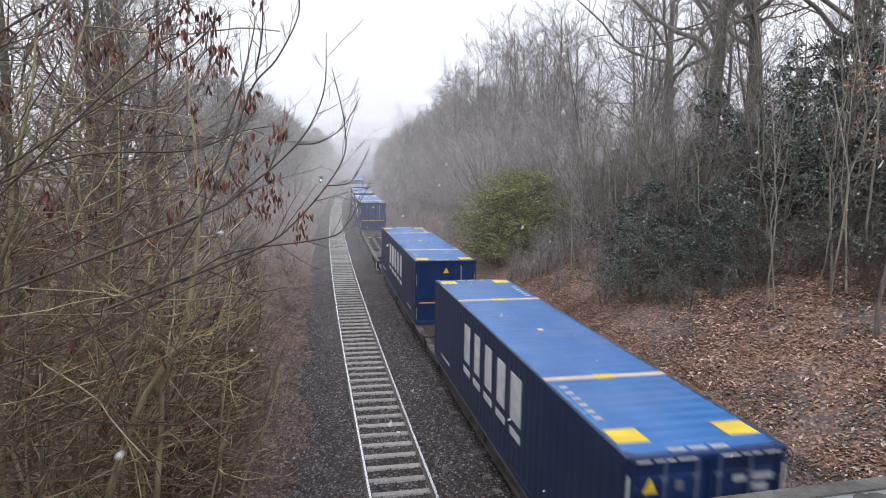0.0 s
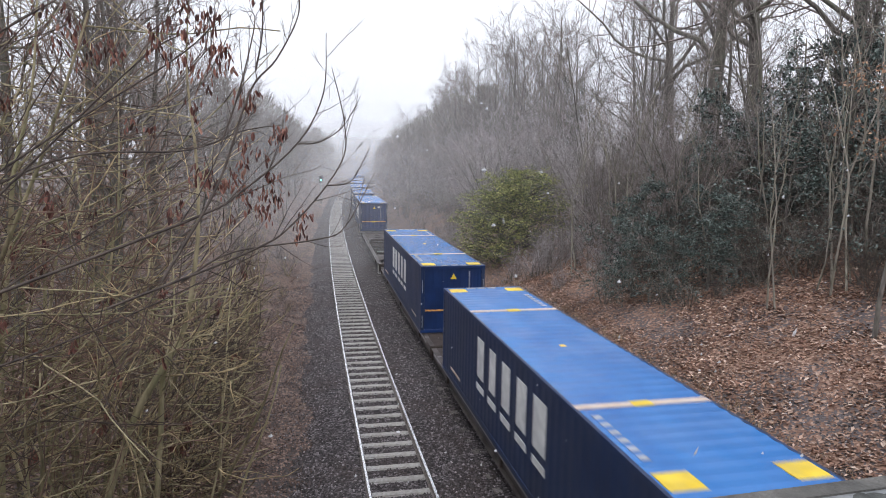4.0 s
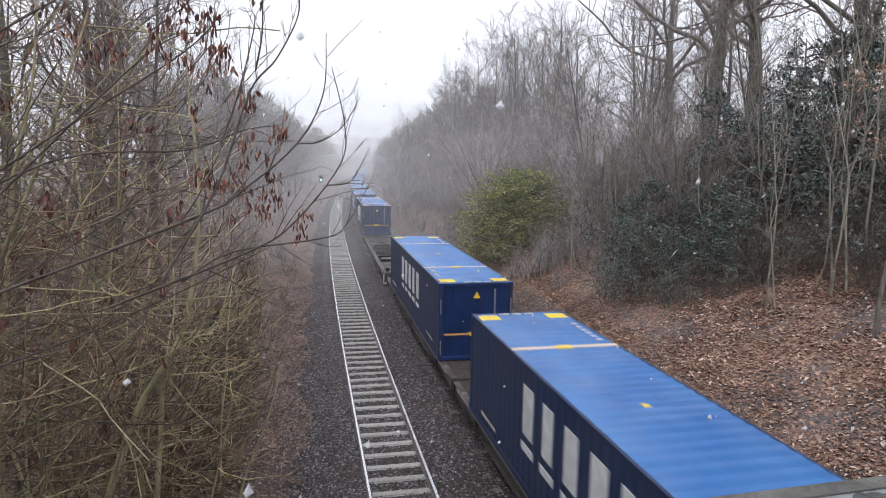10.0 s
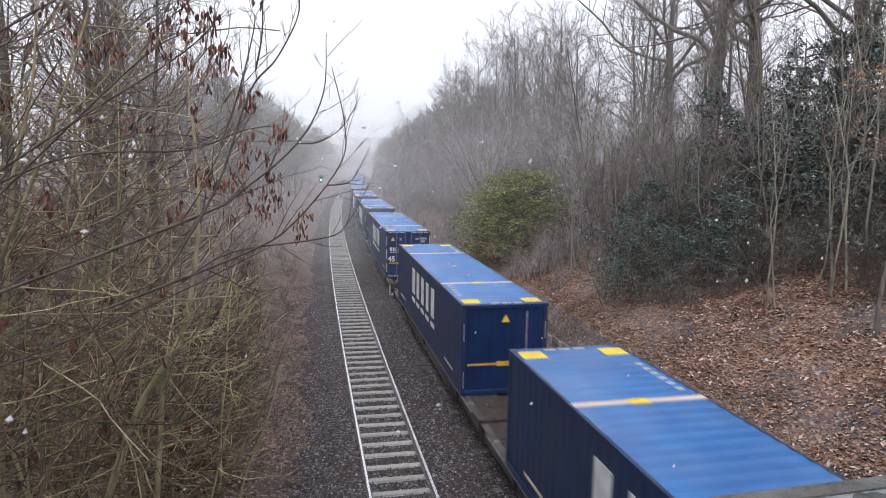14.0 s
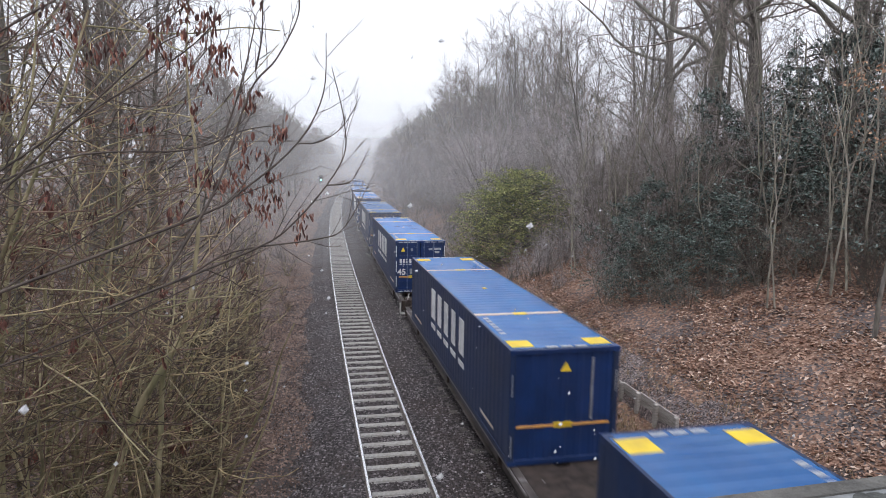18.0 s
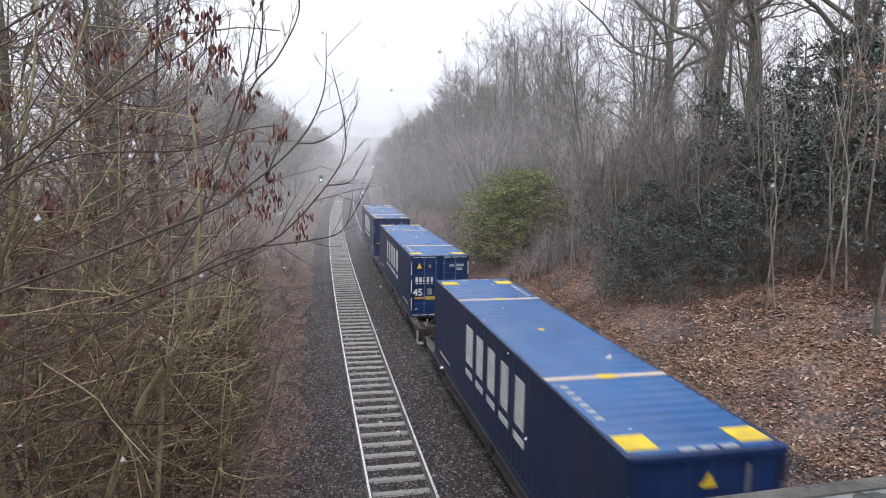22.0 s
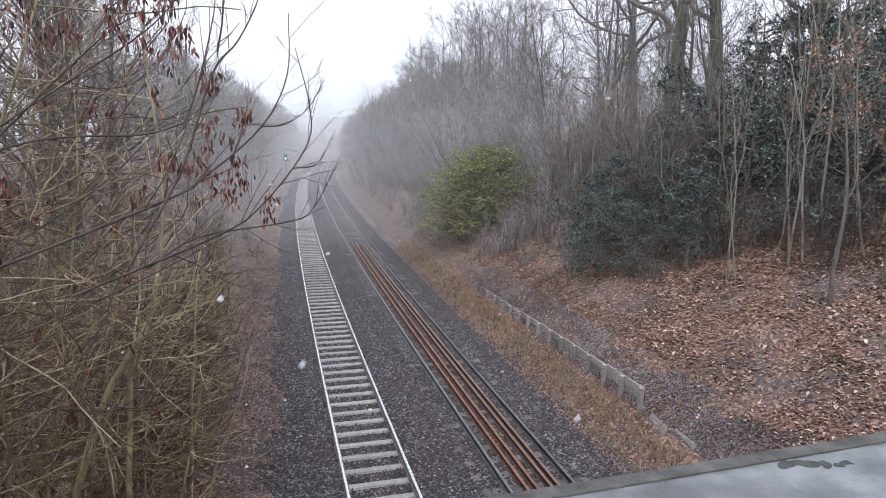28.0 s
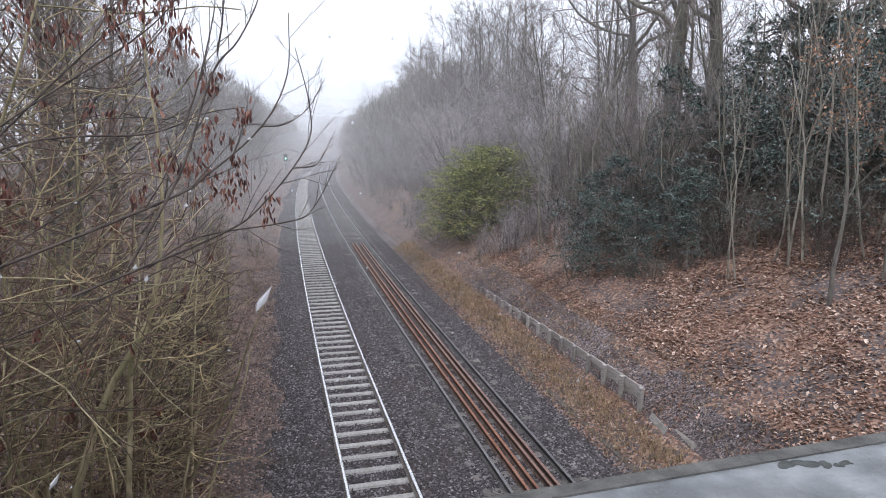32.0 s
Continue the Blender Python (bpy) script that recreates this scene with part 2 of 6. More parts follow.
M_TWIG = mat("brown_twig", (0.125, 0.103, 0.094), (0.23, 0.195, 0.178), 5, 0.95, 0.0, spread=0.35)
M_OLTWIG = mat("olive_twig", (0.165, 0.127, 0.068), (0.46, 0.362, 0.21), 5, 0.95, 0.0, spread=0.35)
M_REDTWIG = mat("russet_twig", (0.095, 0.060, 0.044), (0.205, 0.132, 0.098), 5, 0.95, 0.0, spread=0.3)
# shade inside thickets and under trees, put into the twig colour
M_GLOOM = mat("shaded_thicket_twig", (0.048, 0.035, 0.029), (0.115, 0.086, 0.070), 5, 0.95, 0.0, spread=0.3)
# brushwood twigs lightened to mauve: haze put into the base colour
M_BRUSH = mat("haze_paled_twig", (0.25, 0.222, 0.222), (0.44, 0.395, 0.395), 5, 0.95, 0.0, spread=0.25)
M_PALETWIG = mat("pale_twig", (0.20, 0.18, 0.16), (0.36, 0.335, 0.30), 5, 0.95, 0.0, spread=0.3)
M_DARKLEAF = tones("dark_leaf", [(0.035, 0.023, 0.020), (0.085, 0.050, 0.038), (0.14, 0.085, 0.062), (0.27, 0.185, 0.14)])
M_FADED = mat("faded_lettering", (0.26, 0.28, 0.32), (0.42, 0.44, 0.47), 9, 0.6, 0.05)
# darker, finer litter for the left side and the far right-hand foot
M_DARKLITTER = litter("dark_litter", (0.058, 0.048, 0.046), (0.082, 0.055, 0.047), (0.15, 0.098, 0.078), (0.31, 0.215, 0.175), scale=19.0, cover=0.7)
M_DARKTWIG = mat("dark_twig", (0.042, 0.032, 0.028), (0.10, 0.078, 0.065), 9, 0.9, 0.0)
M_DEADLEAF = tones("dead_leaf", [(0.045, 0.020, 0.017), (0.105, 0.040, 0.031), (0.17, 0.070, 0.053), (0.32, 0.17, 0.125)])
M_TANLEAF = tones("tan_leaf", [(0.20, 0.105, 0.062), (0.31, 0.175, 0.108), (0.46, 0.31, 0.21)])
M_FALLEN = tones("fallen_leaf", [(0.105, 0.060, 0.046), (0.165, 0.088, 0.062), (0.235, 0.128, 0.088), (0.32, 0.195, 0.14), (0.58, 0.44, 0.36)], vary=0.9)
M_PALELEAF = tones("pale_leaf", [(0.30, 0.185, 0.130), (0.44, 0.305, 0.235), (0.62, 0.50, 0.42)], vary=1.2)
M_HOLLY = tones("evergreen_leaf", [(0.010, 0.016, 0.014), (0.038, 0.056, 0.048), (0.095, 0.130, 0.115), (0.27, 0.33, 0.30)], 0.42, 1.5)
M_IVY = tones("ivy_leaf", [(0.018, 0.023, 0.017), (0.050, 0.060, 0.044), (0.11, 0.125, 0.095)], 0.5, 1.5)
M_LAUREL = tones("yellow_green_leaf", [(0.042, 0.060, 0.026), (0.125, 0.152, 0.054), (0.26, 0.272, 0.088), (0.50, 0.48, 0.165)], 0.6, 0.9)
M_GRASS = tones("dry_grass", [(0.13, 0.082, 0.05), (0.27, 0.18, 0.105), (0.42, 0.31, 0.20), (0.19, 0.17, 0.085)], 0.9, 2)
M_SNOW = mat("snowflake", (0.64, 0.65, 0.67), (0.74, 0.745, 0.765), 5, 0.9, 0.0)
M_SNOW.node_tree.nodes["Principled BSDF"].inputs["Alpha"].default_value = 0.6
M_POST = mat("signal_grey", (0.16, 0.17, 0.18), (0.25, 0.26, 0.27), 5, 0.6, 0.1)
M_BLACK = mat("black_metal", (0.012, 0.012, 0.012), (0.03, 0.03, 0.03), 8, 0.5, 0.1)
M_GREENLAMP = bpy.data.materials.new("green_signal_lamp")
M_GREENLAMP.use_nodes = True
M_GREENLAMP.node_tree.nodes["Principled BSDF"].inputs["Base Color"].default_value = (0.05, 0.5, 0.35, 1)
M_GREENLAMP.node_tree.nodes["Principled BSDF"].inputs["Emission Color"].default_value = (0.25, 1.0, 0.75, 1)
M_GREENLAMP.node_tree.nodes["Principled BSDF"].inputs["Emission Strength"].default_value = 6.0



def haze(density):
    """Falling-snow haze: a thin sheet that scatters a little white daylight, thinner with height."""
    m = bpy.data.materials.new("snow_haze")
    m.use_nodes = True
    n, l = m.node_tree.nodes, m.node_tree.links
    n.remove(n["Principled BSDF"])
    clear, dif, tra = n.new("ShaderNodeBsdfTransparent"), n.new("ShaderNodeBsdfDiffuse"), n.new("ShaderNodeBsdfTranslucent")
    dif.inputs[0].default_value = tra.inputs[0].default_value = (0.95, 0.955, 0.97, 1)
    half, mix = n.new("ShaderNodeMixShader"), n.new("ShaderNodeMixShader")
    tc, nz, low, sep, mul = n.new("ShaderNodeTexCoord"), n.new("ShaderNodeTexNoise"), n.new("ShaderNodeMapRange"), n.new("ShaderNodeSeparateXYZ"), n.new("ShaderNodeMath")
    rng_ = n.new("ShaderNodeMapRange")
    nz.inputs["Scale"].default_value = 0.07
    l.new(tc.outputs["Object"], nz.inputs["Vector"])
    l.new(tc.outputs["Object"], sep.inputs[0])
    rng_.inputs[3].default_value, rng_.inputs[4].default_value = density * 0.7, density * 1.3
    l.new(nz.outputs["Fac"], rng_.inputs[0])
    low.inputs[1].default_value, low.inputs[2].default_value = 5.0, 24.0
    low.inputs[3].default_value, low.inputs[4].default_value = 1.0, 0.10
    l.new(sep.outputs[2], low.inputs[0])
    mul.operation = "MULTIPLY"
    lift, mul2 = n.new("ShaderNodeMapRange"), n.new("ShaderNodeMath")
    lift.inputs[1].default_value, lift.inputs[2].default_value = -2.4, 1.4
    l.new(sep.outputs[2], lift.inputs[0])
    mul2.operation = "MULTIPLY"
    l.new(low.outputs[0], mul2.inputs[0]), l.new(lift.outputs[0], mul2.inputs[1])
    l.new(rng_.outputs[0], mul.inputs[0]), l.new(mul2.outputs[0], mul.inputs[1])
    l.new(dif.outputs[0], half.inputs[1]), l.new(tra.outputs[0], half.inputs[2])
    l.new(mul.outputs[0], mix.inputs[0])
    l.new(clear.outputs[0], mix.inputs[1]), l.new(half.outputs[0], mix.inputs[2])
    l.new(mix.outputs[0], n["Material Output"].inputs[0])
    return m


# ---- mesh helpers ----
def mesh_of(name, verts, faces, material, smooth=False):
    me = bpy.data.meshes.new(name)
    me.from_pydata([tuple(v) for v in verts], [], faces)
    for m in (material if isinstance(material, (list, tuple)) else [material]):
        me.materials.append(m)
    if smooth:
        me.shade_smooth()
    me.update()
    return me


def part(name, bm, material, parent, label=""):
    """Links a bmesh, or a ready mesh, as one mesh object under a thing or a part."""
    if isinstance(bm, bmesh.types.BMesh):
        me = bpy.data.meshes.new(name)
        bm.to_mesh(me)
        bm.free()
        for m in (material if isinstance(material, (list, tuple)) else [material]):
            me.materials.append(m)
    else:
        me = bm
    ob = new(name, me)
    ob.parent = parent
    return tagged(ob, label)


def boxes(*specs, bevel=0.0):
    """A bmesh of boxes given as (x0, x1, y0, y1, z0, z1), with bevelled edges."""
    bm = bmesh.new()
    for x0, x1, y0, y1, z0, z1 in specs:
        r = bmesh.ops.create_cube(bm, size=1, matrix=Matrix.LocRotScale(((x0 + x1) / 2, (y0 + y1) / 2, (z0 + z1) / 2), None, (abs(x1 - x0), abs(y1 - y0), abs(z1 - z0))))
    if bevel:
        bmesh.ops.bevel(bm, geom=bm.edges[:], offset=bevel, segments=1, affect="EDGES")
    return bm


def rod(bm, a, b, r, n=8):
    """A round bar between two points, added to bm."""
    a, b = Vector(a), Vector(b)
    turn = (b - a).to_track_quat("Z", "Y").to_matrix().to_4x4()
    bmesh.ops.create_cone(bm, cap_ends=True, segments=n, radius1=r, radius2=r, depth=(b - a).length, matrix=Matrix.Translation((a + b) / 2) @ turn)
    return bm


def thing(name, label, category, group="", kind="", at=None):
    ob = new(name)
    ob.empty_display_size = 0.2
    if at is not None:
        ob.matrix_basis = at
    return tagged(ob, label, category, group, kind)


def tube_mesh(name, paths, sides, material):
    """One mesh of tapered tubes, the finest ending in a point. paths: lists of (point, radius)."""
    verts, faces = [], []
    for path in paths:
        base, last = len(verts), len(path) - 1
        point = sides == 3
        for i, (p, r) in enumerate(path):
            if point and i == last:
                verts.append((p.x, p.y, p.z))
                break
            q = path[min(i + 1, last)][0] - path[max(i - 1, 0)][0]
            q.normalize()
            u = q.cross(Vector((0.3, 0.9, 0.2)))
            if u.length < 0.05:
                u = q.cross(Vector((1, 0, 0)))
            u.normalize()
            v = q.cross(u)
            for k in range(sides):
                a = 2 * math.pi * k / sides
                c = p + r * (math.cos(a) * u + math.sin(a) * v)
                verts.append((c.x, c.y, c.z))
        for i in range(last - 1 if point else last):
            for k in range(sides):
                a, b = base + i * sides + k, base + i * sides + (k + 1) % sides
                faces.append((a, b, b + sides, a + sides))
        if point:
            a = base + (last - 1) * sides
            faces += [(a + k, a + (k + 1) % sides, base + last * sides) for k in range(sides)]
        else:
            faces.append(tuple(base + last * sides + k for k in range(sides)))
    return mesh_of(name, verts, faces, material, True)


def smooth_path(points, r0, r1, steps=5):
    """A smooth bough through a few points, tapering."""
    p = [Vector(q) for q in points]
    p = [p[0] * 2 - p[1]] + p + [p[-1] * 2 - p[-2]]
    out, n = [], (len(p) - 3) * steps
    for i in range(n + 1):
        k, f = min(i // steps, len(p) - 4), i / steps - min(i // steps, len(p) - 4)
        a, b, c, d = p[k:k + 4]
        q = 0.5 * ((2 * b) + (c - a) * f + (2 * a - 5 * b + 4 * c - d) * f * f + (3 * b - a - 3 * c + d) * f ** 3)
        out.append((q, r0 + (r1 - r0) * i / n))
    return out


# ---- the line of the railway and the lie of the land ----
BEND, TRACK_GAP = 0.000315, 3.466
FAR_BEND = 190.0


def bend(y):
    """Sideways swing of the line at y."""
    if y < 0:
        return 0.0
    if y < FAR_BEND:
        return BEND * y * y
    return BEND * FAR_BEND * (2 * y - FAR_BEND)


def lerp_table(x, table):
    for (x0, z0), (x1, z1) in zip(table, table[1:]):
        if x <= x1:
            return z0 + (z1 - z0) * max(0.0, (x - x0) / (x1 - x0))
    return table[-1][1]


PROFILE = [(-400, 5.0), (-60, 5.4), (-22, 5.6), (-15.5, 5.0), (-6.0, 0.55), (-4.0, -0.30), (-2.9, -0.42), (-1.8, -0.45), (-1.5, -0.55), (5.6, -0.55), (6.6, -0.45), (7.6, -0.10),
           (7.82, -0.05), (7.9, 0.42), (9.0, 0.75), (19.5, 5.0), (26, 5.7), (60, 5.6), (400, 5.0)]


def land(xr, y):
    """Height of the ground at xr metres to the right of the near track's centre line."""
    table = PROFILE
    z = lerp_table(xr, table)
    amp = 0.0 if -1.6 < xr < 7.6 else min(1.0, (-1.6 - xr) / 1.5 if xr < 0 else (xr - 7.6) / 4.0)
    if amp > 0:
        z += amp * (0.28 * noise.noise((xr * 0.35, y * 0.35, 1.7)) + 0.10 * noise.noise((xr * 1.4, y * 1.4, 5.1)))
    if -3.4 < xr < -1.2:
        z += 0.16 * noise.noise((xr * 1.1, y * 0.9, 3.3)) + 0.08 * noise.noise((xr * 3.0, y * 3.0, 8.3))
    if 7.8 < xr < 9.0 and not 15.2 < y < 31.5:
        z = lerp_table(xr, [(7.8, -0.05), (9.0, 0.75)])
    return z


def ground_at(x, y):
    return land(x - bend(y), y)


# ---- ground: one sheet from the cutting to the horizon ----
def spaced(marks):
    out = []
    for (a, b, s) in marks:
        n = max(1, round((b - a) / s))
        out += [a + (b - a) * i / n for i in range(n)]
    return out + [marks[-1][1]]


gx = spaced([(-2500, -400, 700), (-400, -60, 68), (-60, -20, 4), (-20, -3, 0.55), (-3, -1, 0.22), (-1, 5.6, 1.65), (5.6, 7.8, 0.4), (7.8, 7.9, 0.1), (7.9, 22, 0.45), (22, 60, 3), (60, 400, 68), (400, 2500, 700)])
gy = spaced([(-2500, -400, 700), (-400, -20, 38), (-20, 4, 3), (4, 15.2, 0.6), (15.2, 15.3, 0.1), (15.3, 31.5, 0.6), (31.5, 31.6, 0.1), (31.6, 50, 0.9), (50, 200, 5), (200, 600, 40), (600, 3000, 800)])
gv = [(x + bend(y) if abs(x) < 401 else x + min(bend(y), 60), y, land(x, y)) for y in gy for x in gx]
nx = len(gx)
gf = [(j * nx + i, j * nx + i + 1, (j + 1) * nx + i + 1, (j + 1) * nx + i) for j in range(len(gy) - 1) for i in range(nx - 1)]
ground = tagged(new("ground", mesh_of("ground", gv, gf, [M_LITTER, M_DARKLITTER, M_GRAVEL], True)), "wooded railway cutting floor strewn with brown fallen leaves", "ground", kind="structure")

for q in ground.data.polygons:
    if q.center.x - bend(q.center.y) < 1.0:
        q.material_index = 1
    elif q.center.y > 40 + 6 * noise.noise((q.center.x * 0.3, 2.0, 1.0)) and q.center.x - bend(q.center.y) < 9.0:
        q.material_index = 2 if q.center.x - bend(q.center.y) < 6.8 else 1
    elif 7.85 < q.center.x - bend(q.center.y) < 9.2 + 0.9 * noise.noise((q.center.x * 0.6, q.center.y * 0.35, 3.0)) and 9 < q.center.y < 33:
        q.material_index = 2


def swept(name, section, y0, y1, step, material, offset=0.0, parent=None, closed=False):
    """A strip or bar with the given (x, z) section, run along the line."""
    n = max(2, round((y1 - y0) / step))
    verts, faces, k = [], [], len(section)
    for j in range(n + 1):
        y = y0 + (y1 - y0) * j / n
        verts += [(offset + x + bend(y), y, z) for x, z in section]
    for j in range(n):
        for i in range(k if closed else k - 1):
            a, b = j * k + i, j * k + (i + 1) % k
            faces.append((a, b, b + k, a + k))
    if closed:
        faces += [tuple(range(k)), tuple(reversed(range(n * k, n * k + k)))]
    ob = new(name, mesh_of(name, verts, faces, material, False))
    if parent:
        ob.parent = parent
    return ob


# ballast bed: crowned shoulders, shallow troughs between the rails
BALLAST = [(-2.9, -0.66), (-2.1, -0.40), (-1.35, -0.135), (-0.84, -0.135), (-0.66, -0.205), (0.66, -0.205), (0.84, -0.135), (1.3, -0.14), (1.75, -0.20), (2.2, -0.175),
           (2.5, -0.15), (2.8, -0.17), (4.1, -0.17), (4.4, -0.15), (5.0, -0.19), (6.2, -0.57)]
tagged(swept("track_bed", BALLAST, -400, 560, 2.5, M_BALLAST), "dark grey crushed-stone railway ballast with brown stains", "ballast", kind="structure")

trough = tagged(swept("cable_trough", [(6.24, -0.60), (6.24, -0.47), (6.26, -0.455), (6.42, -0.455), (6.44, -0.47), (6.44, -0.60)], 6.0, 21.0, 1.0, mat("dirty_concrete", (0.045, 0.040, 0.035), (0.13, 0.115, 0.10), 3, 0.9, 0.4, dirt=(0.09, 0.062, 0.045), dirt_scale=0.9, dirt_amount=0.9), closed=True), "half-buried dirty concrete cable trough beside the ballast", "cable trough", kind="structure")

RAIL = [(-0.07, -0.159), (0.07, -0.159), (0.07, -0.147), (0.012, -0.125), (0.012, -0.045), (0.035, -0.035), (0.035, -0.006), (0.025, 0.0), (-0.025, 0.0), (-0.035, -0.006), (-0.035, -0.035), (-0.012, -0.045), (-0.012, -0.125), (-0.07, -0.147)]


def rail(name, offset, material, parent, label, top=None, y0=-400, y1=560, dz=0.0):
    ob = swept(name, [(x, z + dz) for x, z in RAIL], y0, y1, 2.5, [material, top or material], offset, parent, True)
    if top:
        k = len(RAIL)
        for i, p in enumerate(ob.data.polygons):
            if i % k in (6, 7, 8) and i < len(ob.data.polygons) - 2:
                p.material_index = 1
    return tagged(ob, label)


near_track = thing("railway_track", "railway track with bright steel rails on pale concrete sleepers", "railway track", kind="structure")
far_track = thing("railway_track", "railway track with dark rails and rusty spare rails laid between them", "railway track", kind="structure")
for s in (-1, 1):
    rail("rail", s * 0.7525, M_RAIL, near_track, "bright worn running rail", M_RAILTOP)
    rail("rail", TRACK_GAP + s * 0.7525, M_DARKRAIL, far_track, "dark running rail", M_DULLTOP)
for off, m, lab in ((-0.36, M_RUST, "rusty orange spare rail"), (-0.13, M_RUST, "rusty orange spare rail"), (0.20, M_BROWNRAIL, "brown spare rail"), (0.38, M_BROWNRAIL, "brown spare rail")):
    rail("spare_rail", TRACK_GAP + off, M_DARKRUST, far_track, lab, m, y0=-60, y1=47, dz=-0.012)

# sleepers: dished concrete on the near track, timber all but buried on the far one
sb = boxes((-1.25, 1.25, -0.118, 0.118, -0.38, -0.19))
bmesh.ops.create_cube(sb, size=1, matrix=Matrix.LocRotScale((0, 0, -0.185), None, (2.46, 0.18, 0.05)))
bmesh.ops.bevel(sb, geom=sb.edges[:], offset=0.012, segments=1, affect="EDGES")
for v in sb.verts:
    if abs(v.co.x) < 0.45:
        v.co.z -= 0.01
SLEEPER_MESH = bpy.data.meshes.new("sleeper")
sb.to_mesh(SLEEPER_MESH)
sb.free()
SLEEPER_MESH.materials.append(M_SLEEPER)
tb = boxes((-1.28, 1.28, -0.125, 0.125, -0.32, -0.150), bevel=0.01)
TIMBER_MESH = bpy.data.meshes.new("timber")
tb.to_mesh(TIMBER_MESH)
tb.free()
TIMBER_MESH.materials.append(M_TIMBER)
# ---- retaining wall of posts and boards along the foot of the bank ----
wall = thing("retaining_wall", "low weathered grey board retaining wall with posts", "retaining wall", kind="structure")
post_y = [15.35 + 1.06 * i for i in range(15)]
for i, y in enumerate(post_y):
    x, top = 7.80 + bend(y), 0.66 - 0.030 * i
    lean = random.uniform(-0.03, 0.03)
    ob = part("post", boxes((-0.06, 0.06, -0.075, 0.075, -0.6, top), bevel=0.012), M_PLANK, wall)
    ob.matrix_basis = pose(x, y, 0, lean * 40, 0, random.uniform(-3, 3))
    if i < len(post_y) - 1:
        for j in range(3):
            h1 = top - 0.02 - j * 0.215
            ob = part("board", boxes((-0.022, 0.022, -0.52, 0.52, h1 - 0.205, h1), bevel=0.008), M_PLANK, wall)
            ob.matrix_basis = pose(x + 0.085 + 0.004 * (j % 2), y + 0.53, random.uniform(-0.012, 0.012), random.uniform(-0.5, 0.5), random.uniform(-1.5, 1.5), random.uniform(-0.5, 0.5))
for i in range(4):
    y = 14.4 - 1.0 * i
    ob = part("fallen_board", boxes((-0.02, 0.02, -0.48, 0.48, -0.1, 0.1), bevel=0.008), M_PLANK, wall, "leaning loose board half buried in leaves")
    ob.matrix_basis = pose(7.85 + 0.1 * i, y, ground_at(7.85, y) + 0.05, random.uniform(-8, 8), 30, random.uniform(-8, 8))

# a scrap of white litter caught on a sleeper
scrap = thing("paper_scrap", "small crumpled white scrap lying on a sleeper", "litter", at=pose(0.50, 17.62, -0.152))
bm = bmesh.new()
bmesh.ops.create_icosphere(bm, subdivisions=2, radius=0.06)
for v in bm.verts:
    v.co *= 1 + 0.5 * noise.noise(v.co * 30)
    v.co.z = max(0, v.co.z * 0.5)
part("sheet", bm, M_WHITE, scrap)

# ---- bridge: deck, parapets and abutments ----
bridge = thing("road_bridge", "road bridge with brick parapets and pale stone coping", "bridge", kind="structure")
part("deck", boxes((-24, 24, -9.0, 0.55, 5.3, 5.95)), M_ROAD, bridge, "asphalt road deck")
part("parapet_wall", boxes((-24, 24, 0.22, 0.55, 5.96, 7.06), bevel=0.01), M_BRICK, bridge, "brick parapet wall")
part("parapet_wall", boxes((-24, 24, -9.0, -8.65, 5.96, 7.06), bevel=0.01), M_BRICK, bridge, "brick parapet wall")
for x in [-24 + 1.2 * i for i in range(40)]:
    bm = boxes((x + 0.004, x + 1.196, 0.13, 0.62, 7.063, 7.20))
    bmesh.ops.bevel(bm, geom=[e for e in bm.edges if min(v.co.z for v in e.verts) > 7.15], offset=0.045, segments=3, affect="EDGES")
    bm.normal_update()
    # faces turned towards the line take the darker edge colour
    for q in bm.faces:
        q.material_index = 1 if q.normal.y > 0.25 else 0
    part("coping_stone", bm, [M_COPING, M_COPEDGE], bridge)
part("weathered_rim", boxes((-24, 24, 0.556, 0.578, 7.196, 7.2025)), M_COPEDGE, bridge, "thin dark rim along the coping")
moss = bmesh.new()
moss_rng = random.Random(8)
for i in range(44):
    f = moss_rng.random()
    if i % 2:
        mx_, my_ = -1.545 + 0.085 * f, 0.536 - 0.020 * f
    else:
        mx_, my_ = -1.545 + 0.06 * f, 0.560 - 0.004 * f
    size = moss_rng.uniform(0.003, 0.008) * (1.25 - 0.6 * f)
    bmesh.ops.create_icosphere(moss, subdivisions=2, radius=1.0, matrix=Matrix.LocRotScale((mx_ + moss_rng.gauss(0, 0.004), my_ + moss_rng.gauss(0, 0.0025), 7.2), Euler((0, 0, moss_rng.uniform(-0.6, 0.6))), (size * 1.5, size * 0.75, 0.0015)))
part("moss_patch", moss, M_MOSS, bridge, "dark moss stain on the coping").location = (-0.014, 0.012, 0)
part("abutment", boxes((-9.5, -4.3, -8.9, 0.50, -0.6, 5.3)), M_BRICK, bridge, "brick abutment")
part("abutment", boxes((8.3, 13.5, -8.9, 0.50, -0.6, 5.3)), M_BRICK, bridge, "brick abutment")

bridge.matrix_basis = pose(-1.6, 0.6, 0, 0, 0, 1.6) @ pose(1.6, -0.6, 0)

# ---- signal beside the near track in the distance ----
sig_y = 118.0
signal = thing("railway_signal", "grey post railway signal showing a green light", "signal", at=pose(bend(sig_y) - 3.0, sig_y, -0.55))
bm = rod(bmesh.new(), (0, 0, 0), (0, 0, 4.3), 0.08)
part("post", bm, M_POST, signal)
part("backboard", boxes((-0.32, 0.32, -0.05, 0.05, 4.0, 5.3), bevel=0.03), M_BLACK, signal, "black signal head")
bm = bmesh.new()
rod(bm, (0, -0.09, 4.55), (0, -0.05, 4.55), 0.13, 14)
